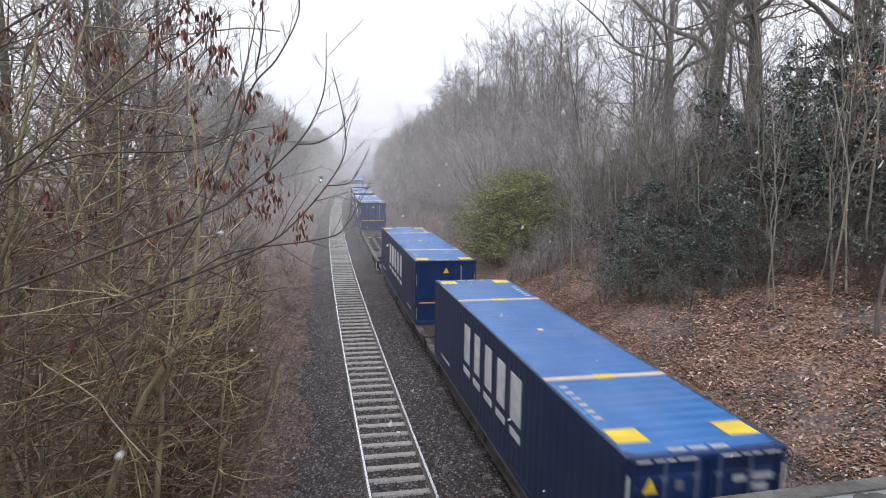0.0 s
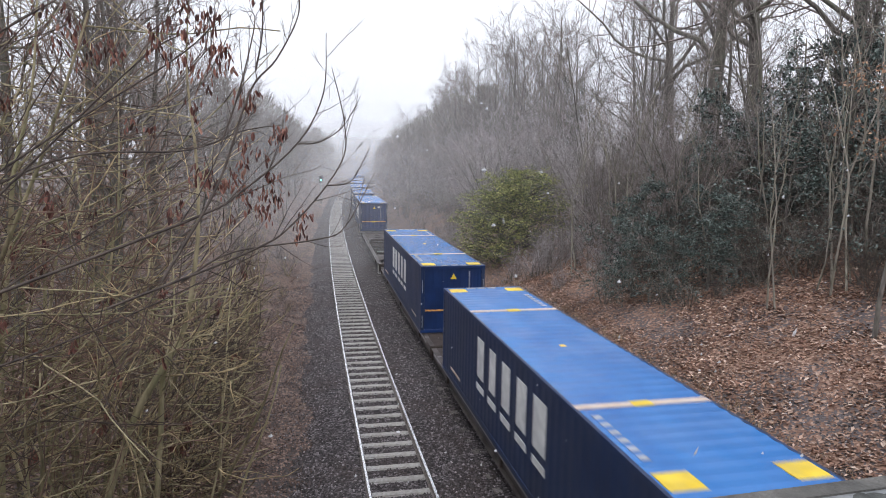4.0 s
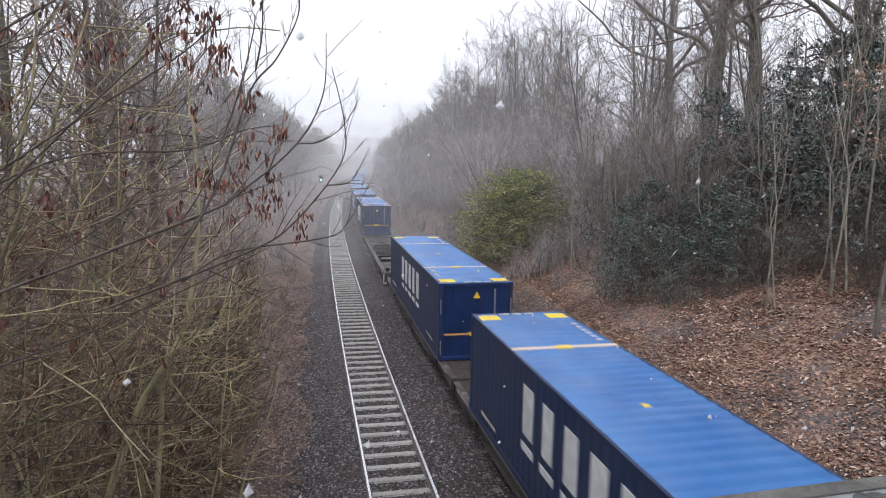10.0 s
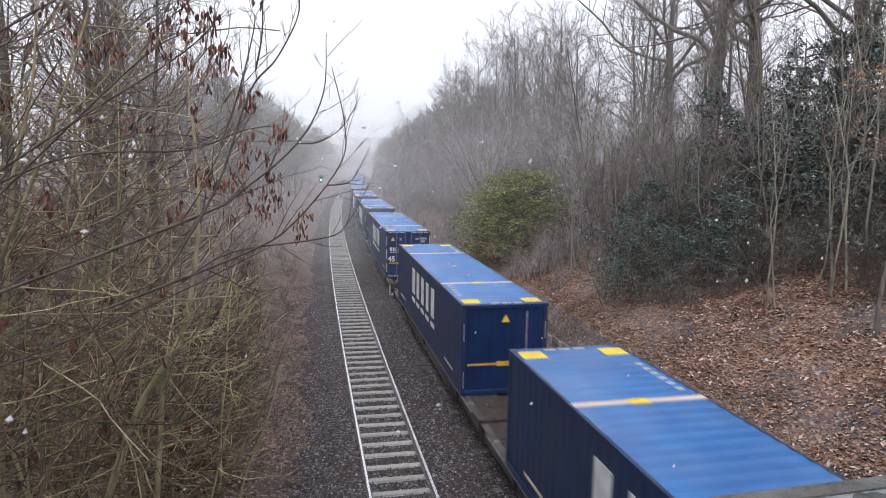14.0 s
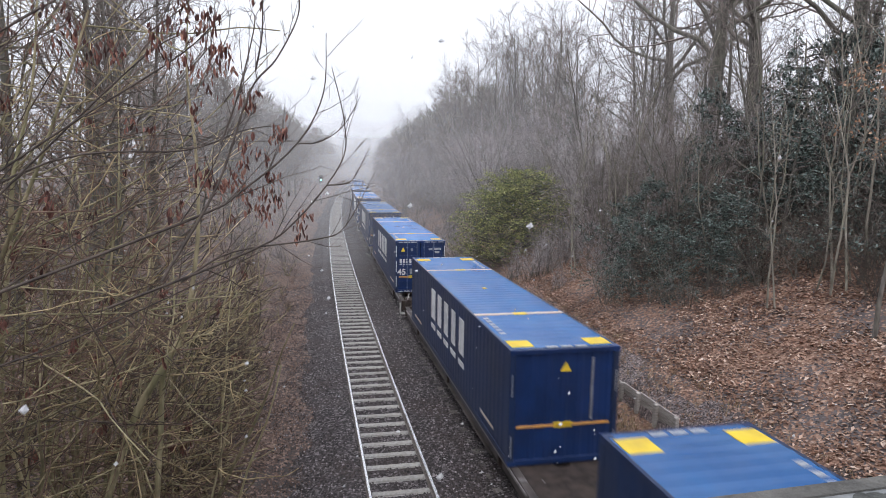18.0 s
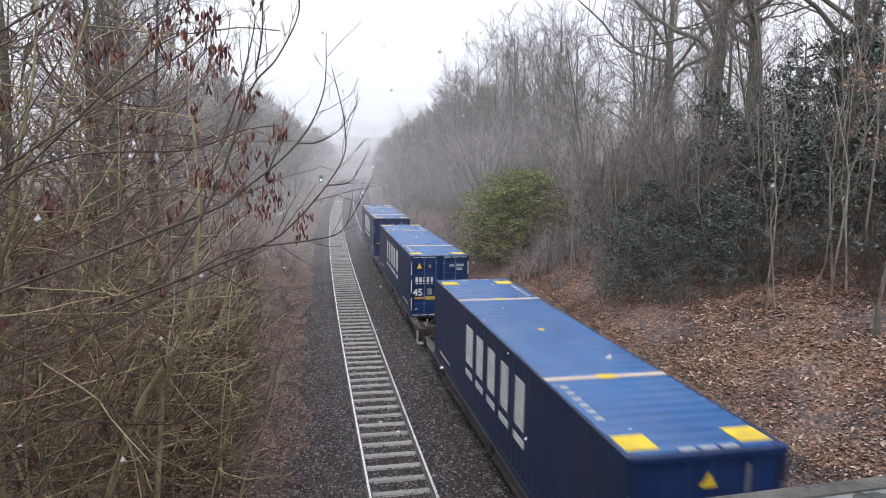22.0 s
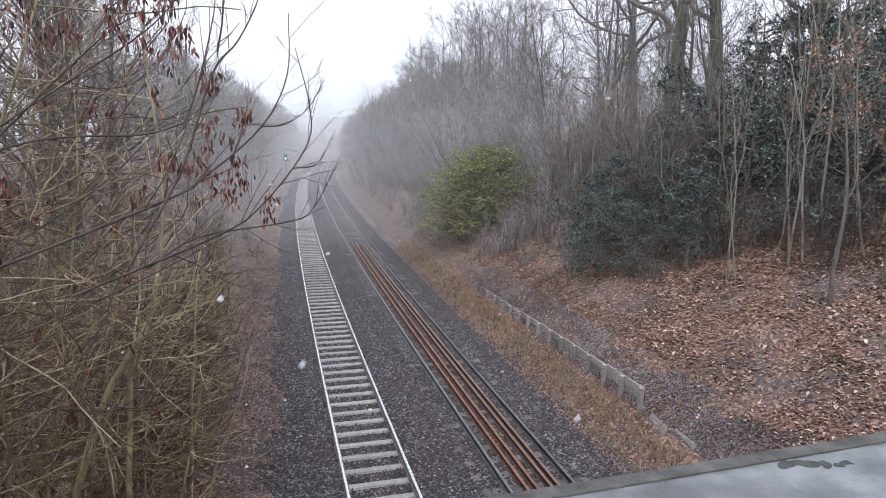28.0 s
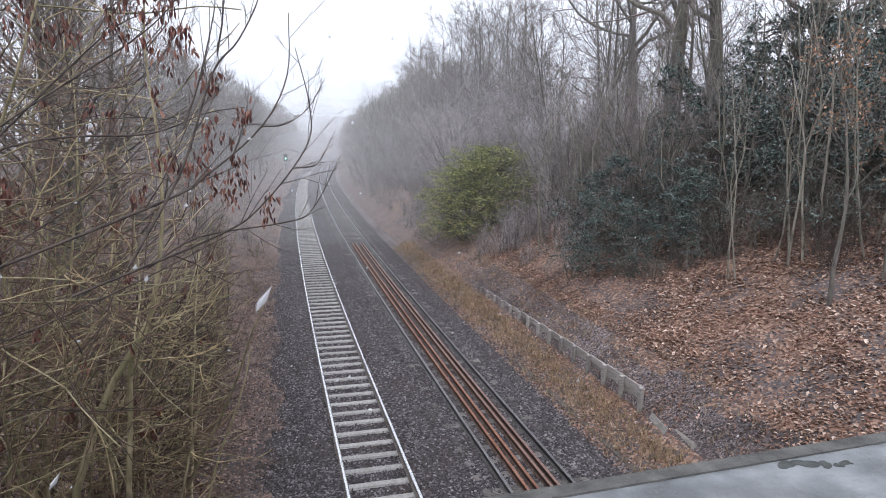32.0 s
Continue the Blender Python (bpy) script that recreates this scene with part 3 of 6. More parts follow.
part("lamp", bm, M_GREENLAMP, signal, "green signal lens")
bm = bmesh.new()
rod(bm, (-0.05, -0.28, 4.72), (0.05, -0.05, 4.72), 0.05, 6)
part("hood", bm, M_BLACK, signal)
part("ladder", boxes((-0.2, -0.17, 0.1, 0.13, 0, 4.2), (0.17, 0.2, 0.1, 0.13, 0, 4.2), *[(-0.2, 0.2, 0.1, 0.13, 0.3 * i, 0.3 * i + 0.03) for i in range(1, 14)]), M_POST, signal)


# ---- the container train ----
C_LEN, C_WID, C_BASE, C_TOP = 13.716, 2.55, 0.885, 3.533
HALF = C_LEN / 2


def ribbed(axis_len, span0, span1, place, period, depth, along_y=True):
    """Profile points for ribbed sheet: list of (along, out)."""
    pts, y = [], -axis_len / 2
    while y < axis_len / 2 - period * 0.5:
        pts += [(y, 0), (y + period * 0.30, 0), (y + period * 0.42, -depth), (y + period * 0.88, -depth)]
        y += period
    return pts + [(axis_len / 2, 0)]


def sheet(points, make):
    """A ribbed sheet: for each profile point two vertices from make(along, out)."""
    verts, faces = [], []
    for a, o in points:
        verts += make(a, o)
    for i in range(len(points) - 1):
        faces.append((2 * i, 2 * i + 1, 2 * i + 3, 2 * i + 2))
    return verts, faces


def digits(text, size):
    """Raised figures in the built-in font, as a mesh."""
    cu = bpy.data.curves.new("figures", "FONT")
    cu.body, cu.size, cu.extrude, cu.offset = text, size, 0.002, 0.012
    ob = bpy.data.objects.new("figures", cu)
    scene.collection.objects.link(ob)
    dg = bpy.context.evaluated_depsgraph_get()
    me = bpy.data.meshes.new_from_object(ob.evaluated_get(dg))
    bpy.data.objects.remove(ob)
    me.materials.clear()
    me.materials.append(M_WHITE)
    return me


def build_container(top=M_ROOF, face=M_DOORBLUE, label="blue forty-five foot shipping container on a flat wagon"):
    c = thing("shipping_container", label, "container", group="containers on the train")
    w, b, t = C_WID / 2, C_BASE, C_TOP
    for s in (-1, 1):
        pts = ribbed(C_LEN - 0.3, 0, 0, 0, 0.34, 0.007)
        v, f = sheet(pts, lambda a, o: [(s * (w - 0.012 + o), a, b + 0.14), (s * (w - 0.012 + o), a, t - 0.10)])
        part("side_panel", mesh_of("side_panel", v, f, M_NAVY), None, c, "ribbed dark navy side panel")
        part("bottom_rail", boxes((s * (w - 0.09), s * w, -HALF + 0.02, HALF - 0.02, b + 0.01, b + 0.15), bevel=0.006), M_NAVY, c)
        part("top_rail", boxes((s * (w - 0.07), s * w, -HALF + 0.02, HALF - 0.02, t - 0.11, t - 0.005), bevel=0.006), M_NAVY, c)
        for e in (-1, 1):
            part("corner_post", boxes((s * (w - 0.13), s * w, e * (HALF - 0.14), e * HALF, b + 0.11, t - 0.11), bevel=0.01), M_NAVY, c)
            for z0 in (b, t - 0.118):
                part("corner_casting", boxes((s * (w - 0.165), s * (w + 0.004), e * (HALF - 0.18), e * (HALF + 0.004), z0, z0 + 0.118), bevel=0.008), M_DOORBLUE, c)
        # wordmark drawn as five plain upright blocks over five short bars
        for i, wd in enumerate((0.72, 0.62, 0.70, 0.74, 0.86)):
            y = (2.25 - 1.07 * i) * s * -1
            y = y if s < 0 else -y
            part("wordmark_block", boxes((s * (w - 0.01), s * (w + 0.004), y - wd * 0.40, y + wd * 0.40, 2.07, 3.10)), M_WHITE, c, "plain white block of the side wordmark")
            part("wordmark_bar", boxes((s * (w - 0.01), s * (w + 0.004), y - 0.34, y + 0.34, 1.72, 1.88)), M_WHITE, c, "short white bar under the wordmark")
        for y0, ln in ((-HALF + 0.9, 1.5), (HALF - 2.4, 1.2)):
            part("side_marking", boxes((s * (w - 0.01), s * (w + 0.003), y0, y0 + ln, b + 0.36, b + 0.43)), M_PALETAPE, c, "faint pale line of small markings")
    for e in (-1, 1):
        part("end_sill", boxes((-w + 0.16, w - 0.16, e * (HALF - 0.12), e * HALF, b, b + 0.13), bevel=0.006), M_DOORBLUE, c)
        part("end_header", boxes((-w + 0.16, w - 0.16, e * (HALF - 0.10), e * HALF, t - 0.115, t - 0.01), bevel=0.006), M_DOORBLUE, c)
    pts = ribbed(C_LEN - 0.2, 0, 0, 0, 0.33, 0.011)
    v, f = sheet(pts, lambda a, o: [(-w + 0.06, a, t + o - 0.002), (w - 0.06, a, t + o - 0.002)])
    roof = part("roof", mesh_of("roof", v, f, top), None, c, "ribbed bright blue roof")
    for e in (-1, 1):
        for s in (-1, 1):
            part("corner_patch", boxes((s * (w - 0.62), s * (w - 0.10), e * (HALF - (0.96 if e < 0 else 0.74)), e * (HALF - (0.48 if e < 0 else 0.26)), t - 0.024, t + 0.004)), M_YELLOW, roof, "yellow lifting patch")
        part("roof_tape", boxes((-w + 0.04, w - 0.04, e * (HALF - 3.42), e * (HALF - 3.25), t - 0.024, t + 0.003)), M_PALETAPE, roof, "faded orange tape across the roof")
        part("tape_plate", boxes((-0.20, 0.16, e * (HALF - 3.44), e * (HALF - 3.23), t - 0.024, t + 0.006)), M_YELLOW, roof, "yellow plate on the tape")
        for i in range(3):
            part("roof_code", boxes((-0.42 + 0.34 * i - 0.12, -0.42 + 0.34 * i + 0.14, e * (HALF - 0.22), e * (HALF - 0.12), t - 0.022, t + 0.003)), M_FADED, roof, "white bar of roof lettering")
        for i in range(6):
            part("roof_code", boxes((e * (w - 0.31), e * (w - 0.17), e * (HALF - 1.35 - 0.29 * i), e * (HALF - 1.50 - 0.29 * i), t - 0.022, t + 0.003)), M_FADED, roof, "white bar of roof lettering")
    part("roof_plug", boxes((-0.07, 0.06, -0.07, 0.06, t - 0.024, t + 0.008), bevel=0.01), M_YELLOW, roof, "small yellow plug")
    # door end
    y = -HALF
    for s in (-1, 1):
        x0, x1 = sorted((s * 0.012, s * (w - 0.135)))
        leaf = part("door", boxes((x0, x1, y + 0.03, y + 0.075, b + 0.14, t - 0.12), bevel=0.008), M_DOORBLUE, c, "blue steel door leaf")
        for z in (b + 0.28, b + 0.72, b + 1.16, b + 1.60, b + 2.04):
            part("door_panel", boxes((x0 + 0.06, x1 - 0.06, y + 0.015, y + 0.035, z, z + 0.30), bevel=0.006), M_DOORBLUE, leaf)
        for xr in (0.18, 0.68):
            bm = rod(bmesh.new(), (s * xr, y - 0.012, b + 0.06), (s * xr, y - 0.012, t - 0.05), 0.018)
            for z in (b + 0.25, b + 0.95, b + 1.65, b + 2.3):
                bmesh.ops.create_cube(bm, size=1, matrix=Matrix.LocRotScale((s * xr, y, z), None, (0.09, 0.03, 0.07)))
            part("lock_rod", bm, M_ROD, leaf)
            bm = rod(bmesh.new(), (s * xr, y - 0.03, b + 0.86), (s * (xr - 0.16 if xr > 0.5 else xr + 0.2), y - 0.03, b + 0.84), 0.014)
            part("handle", bm, M_STEEL, leaf)
        for z in (b + 0.3, b + 0.9, b + 1.5, b + 2.1):
            part("hinge", boxes((s * (w - 0.20), s * (w - 0.09), y - 0.006, y + 0.03, z, z + 0.12), bevel=0.006), M_NAVY, leaf)
        for i in range(3):
            x = s * (0.18 + 0.36 * i)
            part("edge_marker", boxes((x, x + s * 0.30, y - 0.004, y + 0.02, t - 0.085, t - 0.05)), M_WHITE, c, "white reflective edge strip")
            part("edge_marker", boxes((x, x + s * 0.30, y - 0.004, y + 0.02, b + 0.045, b + 0.08)), M_WHITE, c, "white reflective edge strip")
            z = b + 0.28 + 0.78 * i
            part("edge_marker", boxes((s * (w - 0.055), s * (w - 0.02), y - 0.004, y + 0.02, z, z + 0.55)), M_WHITE, c, "white reflective edge strip")

    def decal(x0, x1, z0, z1, m, label, name="door_marking"):
        return part(name, boxes((x0, x1, y + 0.002, y + 0.02, b + z0, b + z1)), m, c, label)

    bm = bmesh.new()
    vs = [bm.verts.new(p) for p in ((-1.0, y - 0.003, b + 2.10), (-0.78, y - 0.003, b + 2.10), (-0.89, y - 0.003, b + 2.33))]
    bm.faces.new(vs)
    bmesh.ops.extrude_face_region(bm, geom=bm.faces[:])
    for v in bm.verts[3:]:
        v.co.y += 0.02
    part("warning_triangle", bm, M_YELLOW, c, "yellow warning triangle")
    for i, x in enumerate((-1.06, -0.90, -0.74, -0.57, -0.40)):
        decal(x, x + 0.105, 1.50, 1.72, M_WHITE, "white block of the door wordmark")
        decal(x, x + 0.115, 1.42, 1.45, M_WHITE, "thin white bar under the wordmark")
    fig = part("figures", digits("45", 0.42), None, c, "white figures forty-five")
    fig.matrix_basis = pose(-1.17, y - 0.004, b + 0.92, 90)
    decal(-0.54, -0.34, 0.95, 1.22, M_STEEL, "grey data plate", "data_plate")
    for x0, x1, z0, z1 in ((0.42, 0.62, 2.16, 2.26), (0.68, 1.06, 2.17, 2.28), (0.74, 0.98, 2.00, 2.11), (0.48, 0.62, 1.22, 1.36), (0.74, 0.96, 1.24, 1.40), (0.48, 0.62, 0.96, 1.12), (0.74, 0.98, 0.92, 1.12), (-0.50, -0.38, 2.12, 2.26)):
        decal(x0, x1, z0, z1, M_STEEL if x0 < 0 else M_FADED, "small faded white lettering bar")
    decal(-1.10, 1.10, 0.77, 0.84, M_ORANGE, "orange band across the doors")
    decal(-0.60, -0.22, 0.73, 0.88, M_YELLOW, "yellow plate on the band")
    # plain end
    y2 = HALF
    pts = ribbed(C_WID - 0.28, 0, 0, 0, 0.36, 0.02)
    v, f = sheet(pts, lambda a, o: [(a, y2 - 0.03 + o, b + 0.13), (a, y2 - 0.03 + o, t - 0.11)])
    part("front_panel", mesh_of("front_panel", v, [tuple(reversed(q)) for q in f], face), None, c, "plain blue front wall")

    def front(x0, x1, z0, z1, m, label, name="front_marking"):
        return part(name, boxes((x0, x1, y2 - 0.045, y2 - 0.018, b + z0, b + z1)), m, c, label)

    front(-1.10, 1.10, 0.86, 0.915, M_ORANGE, "orange band across the front wall")
    front(-0.20, 0.22, 0.83, 0.95, M_YELLOW, "yellow plate on the band")
    front(-0.68, -0.63, 0.98, 2.42, M_STEEL, "pale vertical conduit strip", "conduit")
    bm = bmesh.new()
    vs = [bm.verts.new(p) for p in ((-0.14, y2 - 0.045, b + 2.12), (0.10, y2 - 0.045, b + 2.12), (-0.02, y2 - 0.045, b + 2.34))]
    bm.faces.new(vs)
    bmesh.ops.extrude_face_region(bm, geom=bm.faces[:])
    for v in bm.verts[3:]:
        v.co.y += 0.035
    part("warning_triangle", bm, M_YELLOW, c, "small yellow triangular sign")
    for s in (-1, 1):
        for z in (b + 0.2, b + 1.6):
            part("edge_marker", boxes((s * (w - 0.075), s * (w - 0.045), y2 - 0.002, y2 + 0.004, z, z + 0.5)), M_STEEL, c, "worn edge strip")
    part("under_floor", boxes((-w + 0.1, w - 0.1, -HALF + 0.13, HALF - 0.13, b + 0.02, b + 0.12)), M_BLACK, c)
    return c


W_LEN = 17.9


def build_wagon(spine, piped=True):
    c = thing("flat_wagon", "brown-grey plated container flat wagon with spine cut-outs" if spine else "brown-grey skeletal container flat wagon with open frame", "wagon", group="wagons of the train")
    h, d = W_LEN / 2, 0.86
    for s in (-1, 1):
        bm = boxes((s * 1.02, s * 1.20, -h, h, d - 0.045, d), (s * 1.10, s * 1.125, -h, h, d - 0.42, d - 0.045), (s * 1.02, s * 1.20, -h + 3.4, h - 3.4, d - 0.46, d - 0.42), bevel=0.006)
        part("side_sill", bm, M_SILL, c, "scraped side sill")
        part("sill_edge", boxes((s * 1.205, s * 1.235, -h + 0.6, h - 0.6, d - 0.09, d - 0.02), bevel=0.004), M_WAGONLT, c, "scraped bright sill edge")
        for i in range(9):
            y = -h + 1.1 + i * (W_LEN - 2.2) / 8
            if i % 3 == 1:
                part("stake_pocket", boxes((s * 1.125, s * 1.20, y + 0.35, y + 0.47, d - 0.40, d - 0.06), bevel=0.006), M_WAGON, c)
            if i % 2 == 0:
                part("spigot", boxes((s * 1.04, s * 1.19, y - 0.08, y + 0.08, d, d + 0.02), bevel=0.004), M_WAGONLT, c)
    for e in (-1, 1):
        part("deck_plate", boxes((-1.018, 1.018, e * (h - 4.4), e * (h if e > 0 else h - 1.8), d - 0.02, d - 0.004), bevel=0.004), M_WAGON, c, "worn brown end deck plate")
        part("headstock", boxes((-1.19, 1.19, e * h, e * (h + 0.06), d - 0.45, d - 0.012), bevel=0.01), M_WAGON, c)
        for x, along_, rx, ry in ((0.0, 1.7, 0.20, 0.13), (-0.02, 3.3, 0.29, 0.34))[0 if e > 0 else 1:]:
            # flat dark disc on the plate paints the shade of a hole
            well = bmesh.new()
            bmesh.ops.create_cone(well, cap_ends=True, segments=20, radius1=1, radius2=1, depth=1, matrix=Matrix.LocRotScale((x, e * (h - along_), d - 0.002), None, (rx, ry, 0.006)))
            part("deck_well", well, M_UNDERSHADE, c, "near-black oval disc standing for a shaded hole in the end deck")
        for x in (-0.86, 0.52):
            part("wear_plate", boxes((x, x + 0.34, e * (h - 3.95), e * (h - 3.55), d - 0.006, d)), M_SILL, c, "pale worn plate on the deck")
        if e > 0:  # close-coupled end
            part("drawbar", rod(bmesh.new(), (0, h + 0.05, d - 0.22), (0, h + 0.16, d - 0.22), 0.07), M_WAGON, c)
        else:
            for s in (-1, 1):
                bm = rod(bmesh.new(), (s * 0.87, -h - 0.06, d - 0.12), (s * 0.87, -h - 0.34, d - 0.12), 0.09, 10)
                rod(bm, (s * 0.87, -h - 0.34, d - 0.12), (s * 0.87, -h - 0.38, d - 0.12), 0.2, 14)
                part("buffer", bm, M_WAGON, c)
            part("drawgear", boxes((-0.24, 0.24, -h, -h + 1.8, d - 0.34, d - 0.08), (-0.34, 0.34, -h + 0.5, -h + 0.85, d - 0.30, d - 0.03), bevel=0.02), M_WAGON, c, "dark drawgear box")
            # dark sheet added in place of the shade below the end
            part("end_floor", boxes((-1.02, 1.02, -h, -h + 1.8, d - 0.44, d - 0.40)), M_UNDERSHADE, c, "near-black sheet standing for the shade below the wagon end")
            for x0, x1 in ((-0.98, -0.3), (0.98, 0.3)):
                part("brace", rod(bmesh.new(), (x0, -h + 0.1, d - 0.12), (x1, -h + 1.75, d - 0.12), 0.05, 6), M_WAGON, c)
            part("end_plate", boxes((-0.95, -0.45, -h + 0.15, -h + 0.62, d - 0.03, d - 0.01), bevel=0.006), M_WAGON, c, "small chequered plate")
            part("end_plate", boxes((0.42, 0.98, -h + 0.7, -h + 1.25, d - 0.03, d - 0.01), bevel=0.006), M_WAGON, c, "small chequered plate")
            for x, y0, ln, z in ((-0.72, 0.9, 0.6, -0.2), (-0.52, 1.0, 0.7, -0.24), (0.42, 0.2, 0.5, -0.18), (0.70, 0.1, 0.6, -0.22)):
                part("brake_pipe", rod(bmesh.new(), (x, -h + y0, d + z), (x + 0.06, -h + y0 + ln, d + z - 0.03), 0.022, 6), M_LEVER, c, "pale grey pipe")
            part("coupling", rod(bmesh.new(), (0, -h - 0.05, d - 0.16), (0, -h - 0.55, d - 0.24), 0.05), M_WAGONLT, c)
            part("brake_lever", rod(bmesh.new(), (-0.86, -h + 0.28, d - 0.02), (-0.80, -h + 0.20, d + 0.30), 0.03), M_LEVER, c, "pale grey brake lever")
            part("brake_lever", rod(bmesh.new(), (0.52, -h + 0.7, d - 0.02), (0.30, -h + 0.5, d + 0.16), 0.035), M_LEVER, c, "pale grey brake lever")
            part("step", boxes((-1.28, -1.02, -h - 0.22, -h + 0.05, d - 0.62, d - 0.58), (-1.28, -1.24, -h - 0.22, -h + 0.05, d - 0.62, d - 0.1), bevel=0.005), M_LEVER, c, "pale shunter's step")
            for x in (0.55, -0.4):
                hose = smooth_path([(x, -h, d - 0.25), (x - 0.05, -h - 0.3, d - 0.55), (x - 0.2, -h - 0.55, d - 0.5)], 0.025, 0.025)
                part("air_hose", tube_mesh("air_hose", [hose], 6, M_BLACK), None, c)
        bog = part("bogie", boxes((-1.0, -0.85, e * (h - 1.9) - 1.25, e * (h - 1.9) + 1.25, 0.30, 0.60), (0.85, 1.0, e * (h - 1.9) - 1.25, e * (h - 1.9) + 1.25, 0.30, 0.60), (-0.9, 0.9, e * (h - 1.9) - 0.2, e * (h - 1.9) + 0.2, 0.4, 0.62), bevel=0.02), M_WAGON, c)
        for a in (-0.9, 0.9):
            yy = e * (h - 1.9) + a
            part("axle", rod(bmesh.new(), (-0.9, yy, 0.42), (0.9, yy, 0.42), 0.075), M_WAGON, bog)
            for s in (-1, 1):
                bm = rod(bmesh.new(), (s * 0.685, yy, 0.42), (s * 0.815, yy, 0.42), 0.42, 20)
                rod(bm, (s * 0.675, yy, 0.42), (s * 0.70, yy, 0.42), 0.445, 20)
                part("wheel", bm, M_WAGONLT, bog)
    inner = h - 4.4
    # dark sheet added in place of the shade between the sills
    part("underframe", boxes((-1.02, 1.02, -inner, inner, d - 0.44, d - 0.40)), M_UNDERSHADE, c, "near-black sheet standing for the shade below the open frame")
    if spine:
        part("long_strip", boxes((-0.60, -0.36, -inner, inner, d - 0.02, d - 0.004), bevel=0.003), M_WAGON, c)
        part("spine_plate", boxes((0.06, 0.56, -inner, inner, d - 0.02, d - 0.004), bevel=0.003), M_WAGON, c)
        y, i = -inner, 0
        while y < inner - 0.2:
            ln = 0.24 if i % 3 else 0.5
            for x0, x1 in ((-1.02, -0.60), (-0.36, 0.06)):
                part("cross_plate", boxes((x0, x1, y, y + ln, d - 0.022, d - 0.006), bevel=0.003), M_WAGON, c)
            y, i = y + ln + (0.62 if i % 2 else 1.05), i + 1
        for x in (-0.98, -0.1):
            part("pad_plate", boxes((x, x + 0.34, inner - 0.1, inner + 0.16, d - 0.002, d + 0.004)), M_LEVER, c, "pale worn pad plate")
    else:
        for i, y in enumerate((3.05, 0.85, -1.55, -3.2)):
            part("crossbar", boxes((-1.04, 1.04, y - 0.09, y + 0.09, d - 0.05, d - 0.02), (-1.04, 1.04, y - 0.015, y + 0.015, d - 0.30, d - 0.05), bevel=0.005), M_WAGON, c, "worn steel crossbar")
            for k, x in enumerate((-0.74, -0.62, -0.34, -0.22, 0.02, 0.36, 0.66) if piped else ()):
                y0 = y - 0.35 - 0.12 * ((k + i) % 3)
                part("brake_pipe", rod(bmesh.new(), (x + 0.06, y0, d - 0.34), (x - 0.05, y0 - 1.1 - 0.25 * ((2 * k + i) % 3), d - 0.36), 0.013 + 0.010 * (k % 2), 6), M_LEVER if k % 3 else M_SILL, c)
        part("air_tank", rod(bmesh.new(), (-0.72, -1.95, d - 0.24), (0.62, -1.95, d - 0.24), 0.14, 14), M_TANK, c, "grey-green cylindrical air tank")
    return c


PAIR, FIRST_DOOR, FIRST_PLAIN = 37.4, 8.08, 26.13
DRIFT = [(0, 0.35), (2.3, -0.80), (4.3, -1.2), (6.2, -1.75), (8.2, -2.12), (10.1, -1.87), (12, -1.75), (14, -1.48), (15.8, -0.78), (17.7, -0.08), (19.6, 0.85), (21.5, 2.08), (23.3, 3.13), (SECONDS, 8.33)]


def run(t):
    """Distance that the train has come by t."""
    return 19.43 * t + lerp_table(t, DRIFT)


TRAIN = []  # (object, distance of its middle along the line at the start, turned round)
box0 = build_container()
box_old = build_container(M_DULLROOF, M_DULLFACE, "weathered blue shipping container with a rust-stained front wall")
wagon_open, wagon_spine, wagon_loaded = build_wagon(False), build_wagon(True), build_wagon(False, False)
used = set()


def place_train(proto, s, turned):
    ob = proto if proto not in used else copy_thing(proto, Matrix())
    used.add(proto)
    TRAIN.append((ob, s, turned))


EMPTY_SLOTS = (1, 3, 6)
for n in range(-1, 13):
    mid_door, mid_plain = FIRST_DOOR + PAIR * n + HALF, FIRST_PLAIN + PAIR * n + HALF
    if n >= 0:
        place_train(wagon_spine if n == 1 else wagon_open if n in EMPTY_SLOTS else wagon_loaded, mid_door + 0.24, False)
        if n not in EMPTY_SLOTS:
            place_train(box0, mid_door, False)
    place_train(wagon_loaded, mid_plain + 0.39, True)
    place_train(box_old if n == 10 else box0, mid_plain, True)
for ob, s, turned in TRAIN:
    if ob.name.startswith("flat_wagon") and "spine" not in ob["label"]:
        loaded = min(abs(s - o[1]) for o in TRAIN if o[0].name.startswith("shipping")) < 1
        ob["label"] = "brown-grey skeletal flat wagon carrying a container" if loaded else "empty brown-grey skeletal flat wagon with open frame"


def train_rows(s, turned):
    rows = []
    for i in range(33):
        t = SECONDS * i / 32
        y = s - run(t)
        head = -math.degrees(math.atan((bend(y + 3) - bend(y - 3)) / 6))
        rows.append((t, pose(TRACK_GAP + bend(y), y, 0, 0, 0, head + (180 if turned else 0))))
    return rows


# ---- trees and shrubs ----
def limb(rng, start, way, length, r0, r1, segs, wander, lift):
    """A wandering path that rises or droops by lift."""
    p, d, path = Vector(start), Vector(way).normalized(), []
    for i in range(segs + 1):
        path.append((p.copy(), r0 + (r1 - r0) * i / segs))
        d = (d + Vector((rng.gauss(0, wander), rng.gauss(0, wander), rng.gauss(0, wander) + lift))).normalized()
        p = p + d * (length / segs)
    return path


def along(path, f):
    i = min(int(f * (len(path) - 1)), len(path) - 2)
    k = f * (len(path) - 1) - i
    return path[i][0].lerp(path[i + 1][0], k), path[i][1] * (1 - k) + path[i + 1][1] * k, (path[i + 1][0] - path[i][0]).normalized()


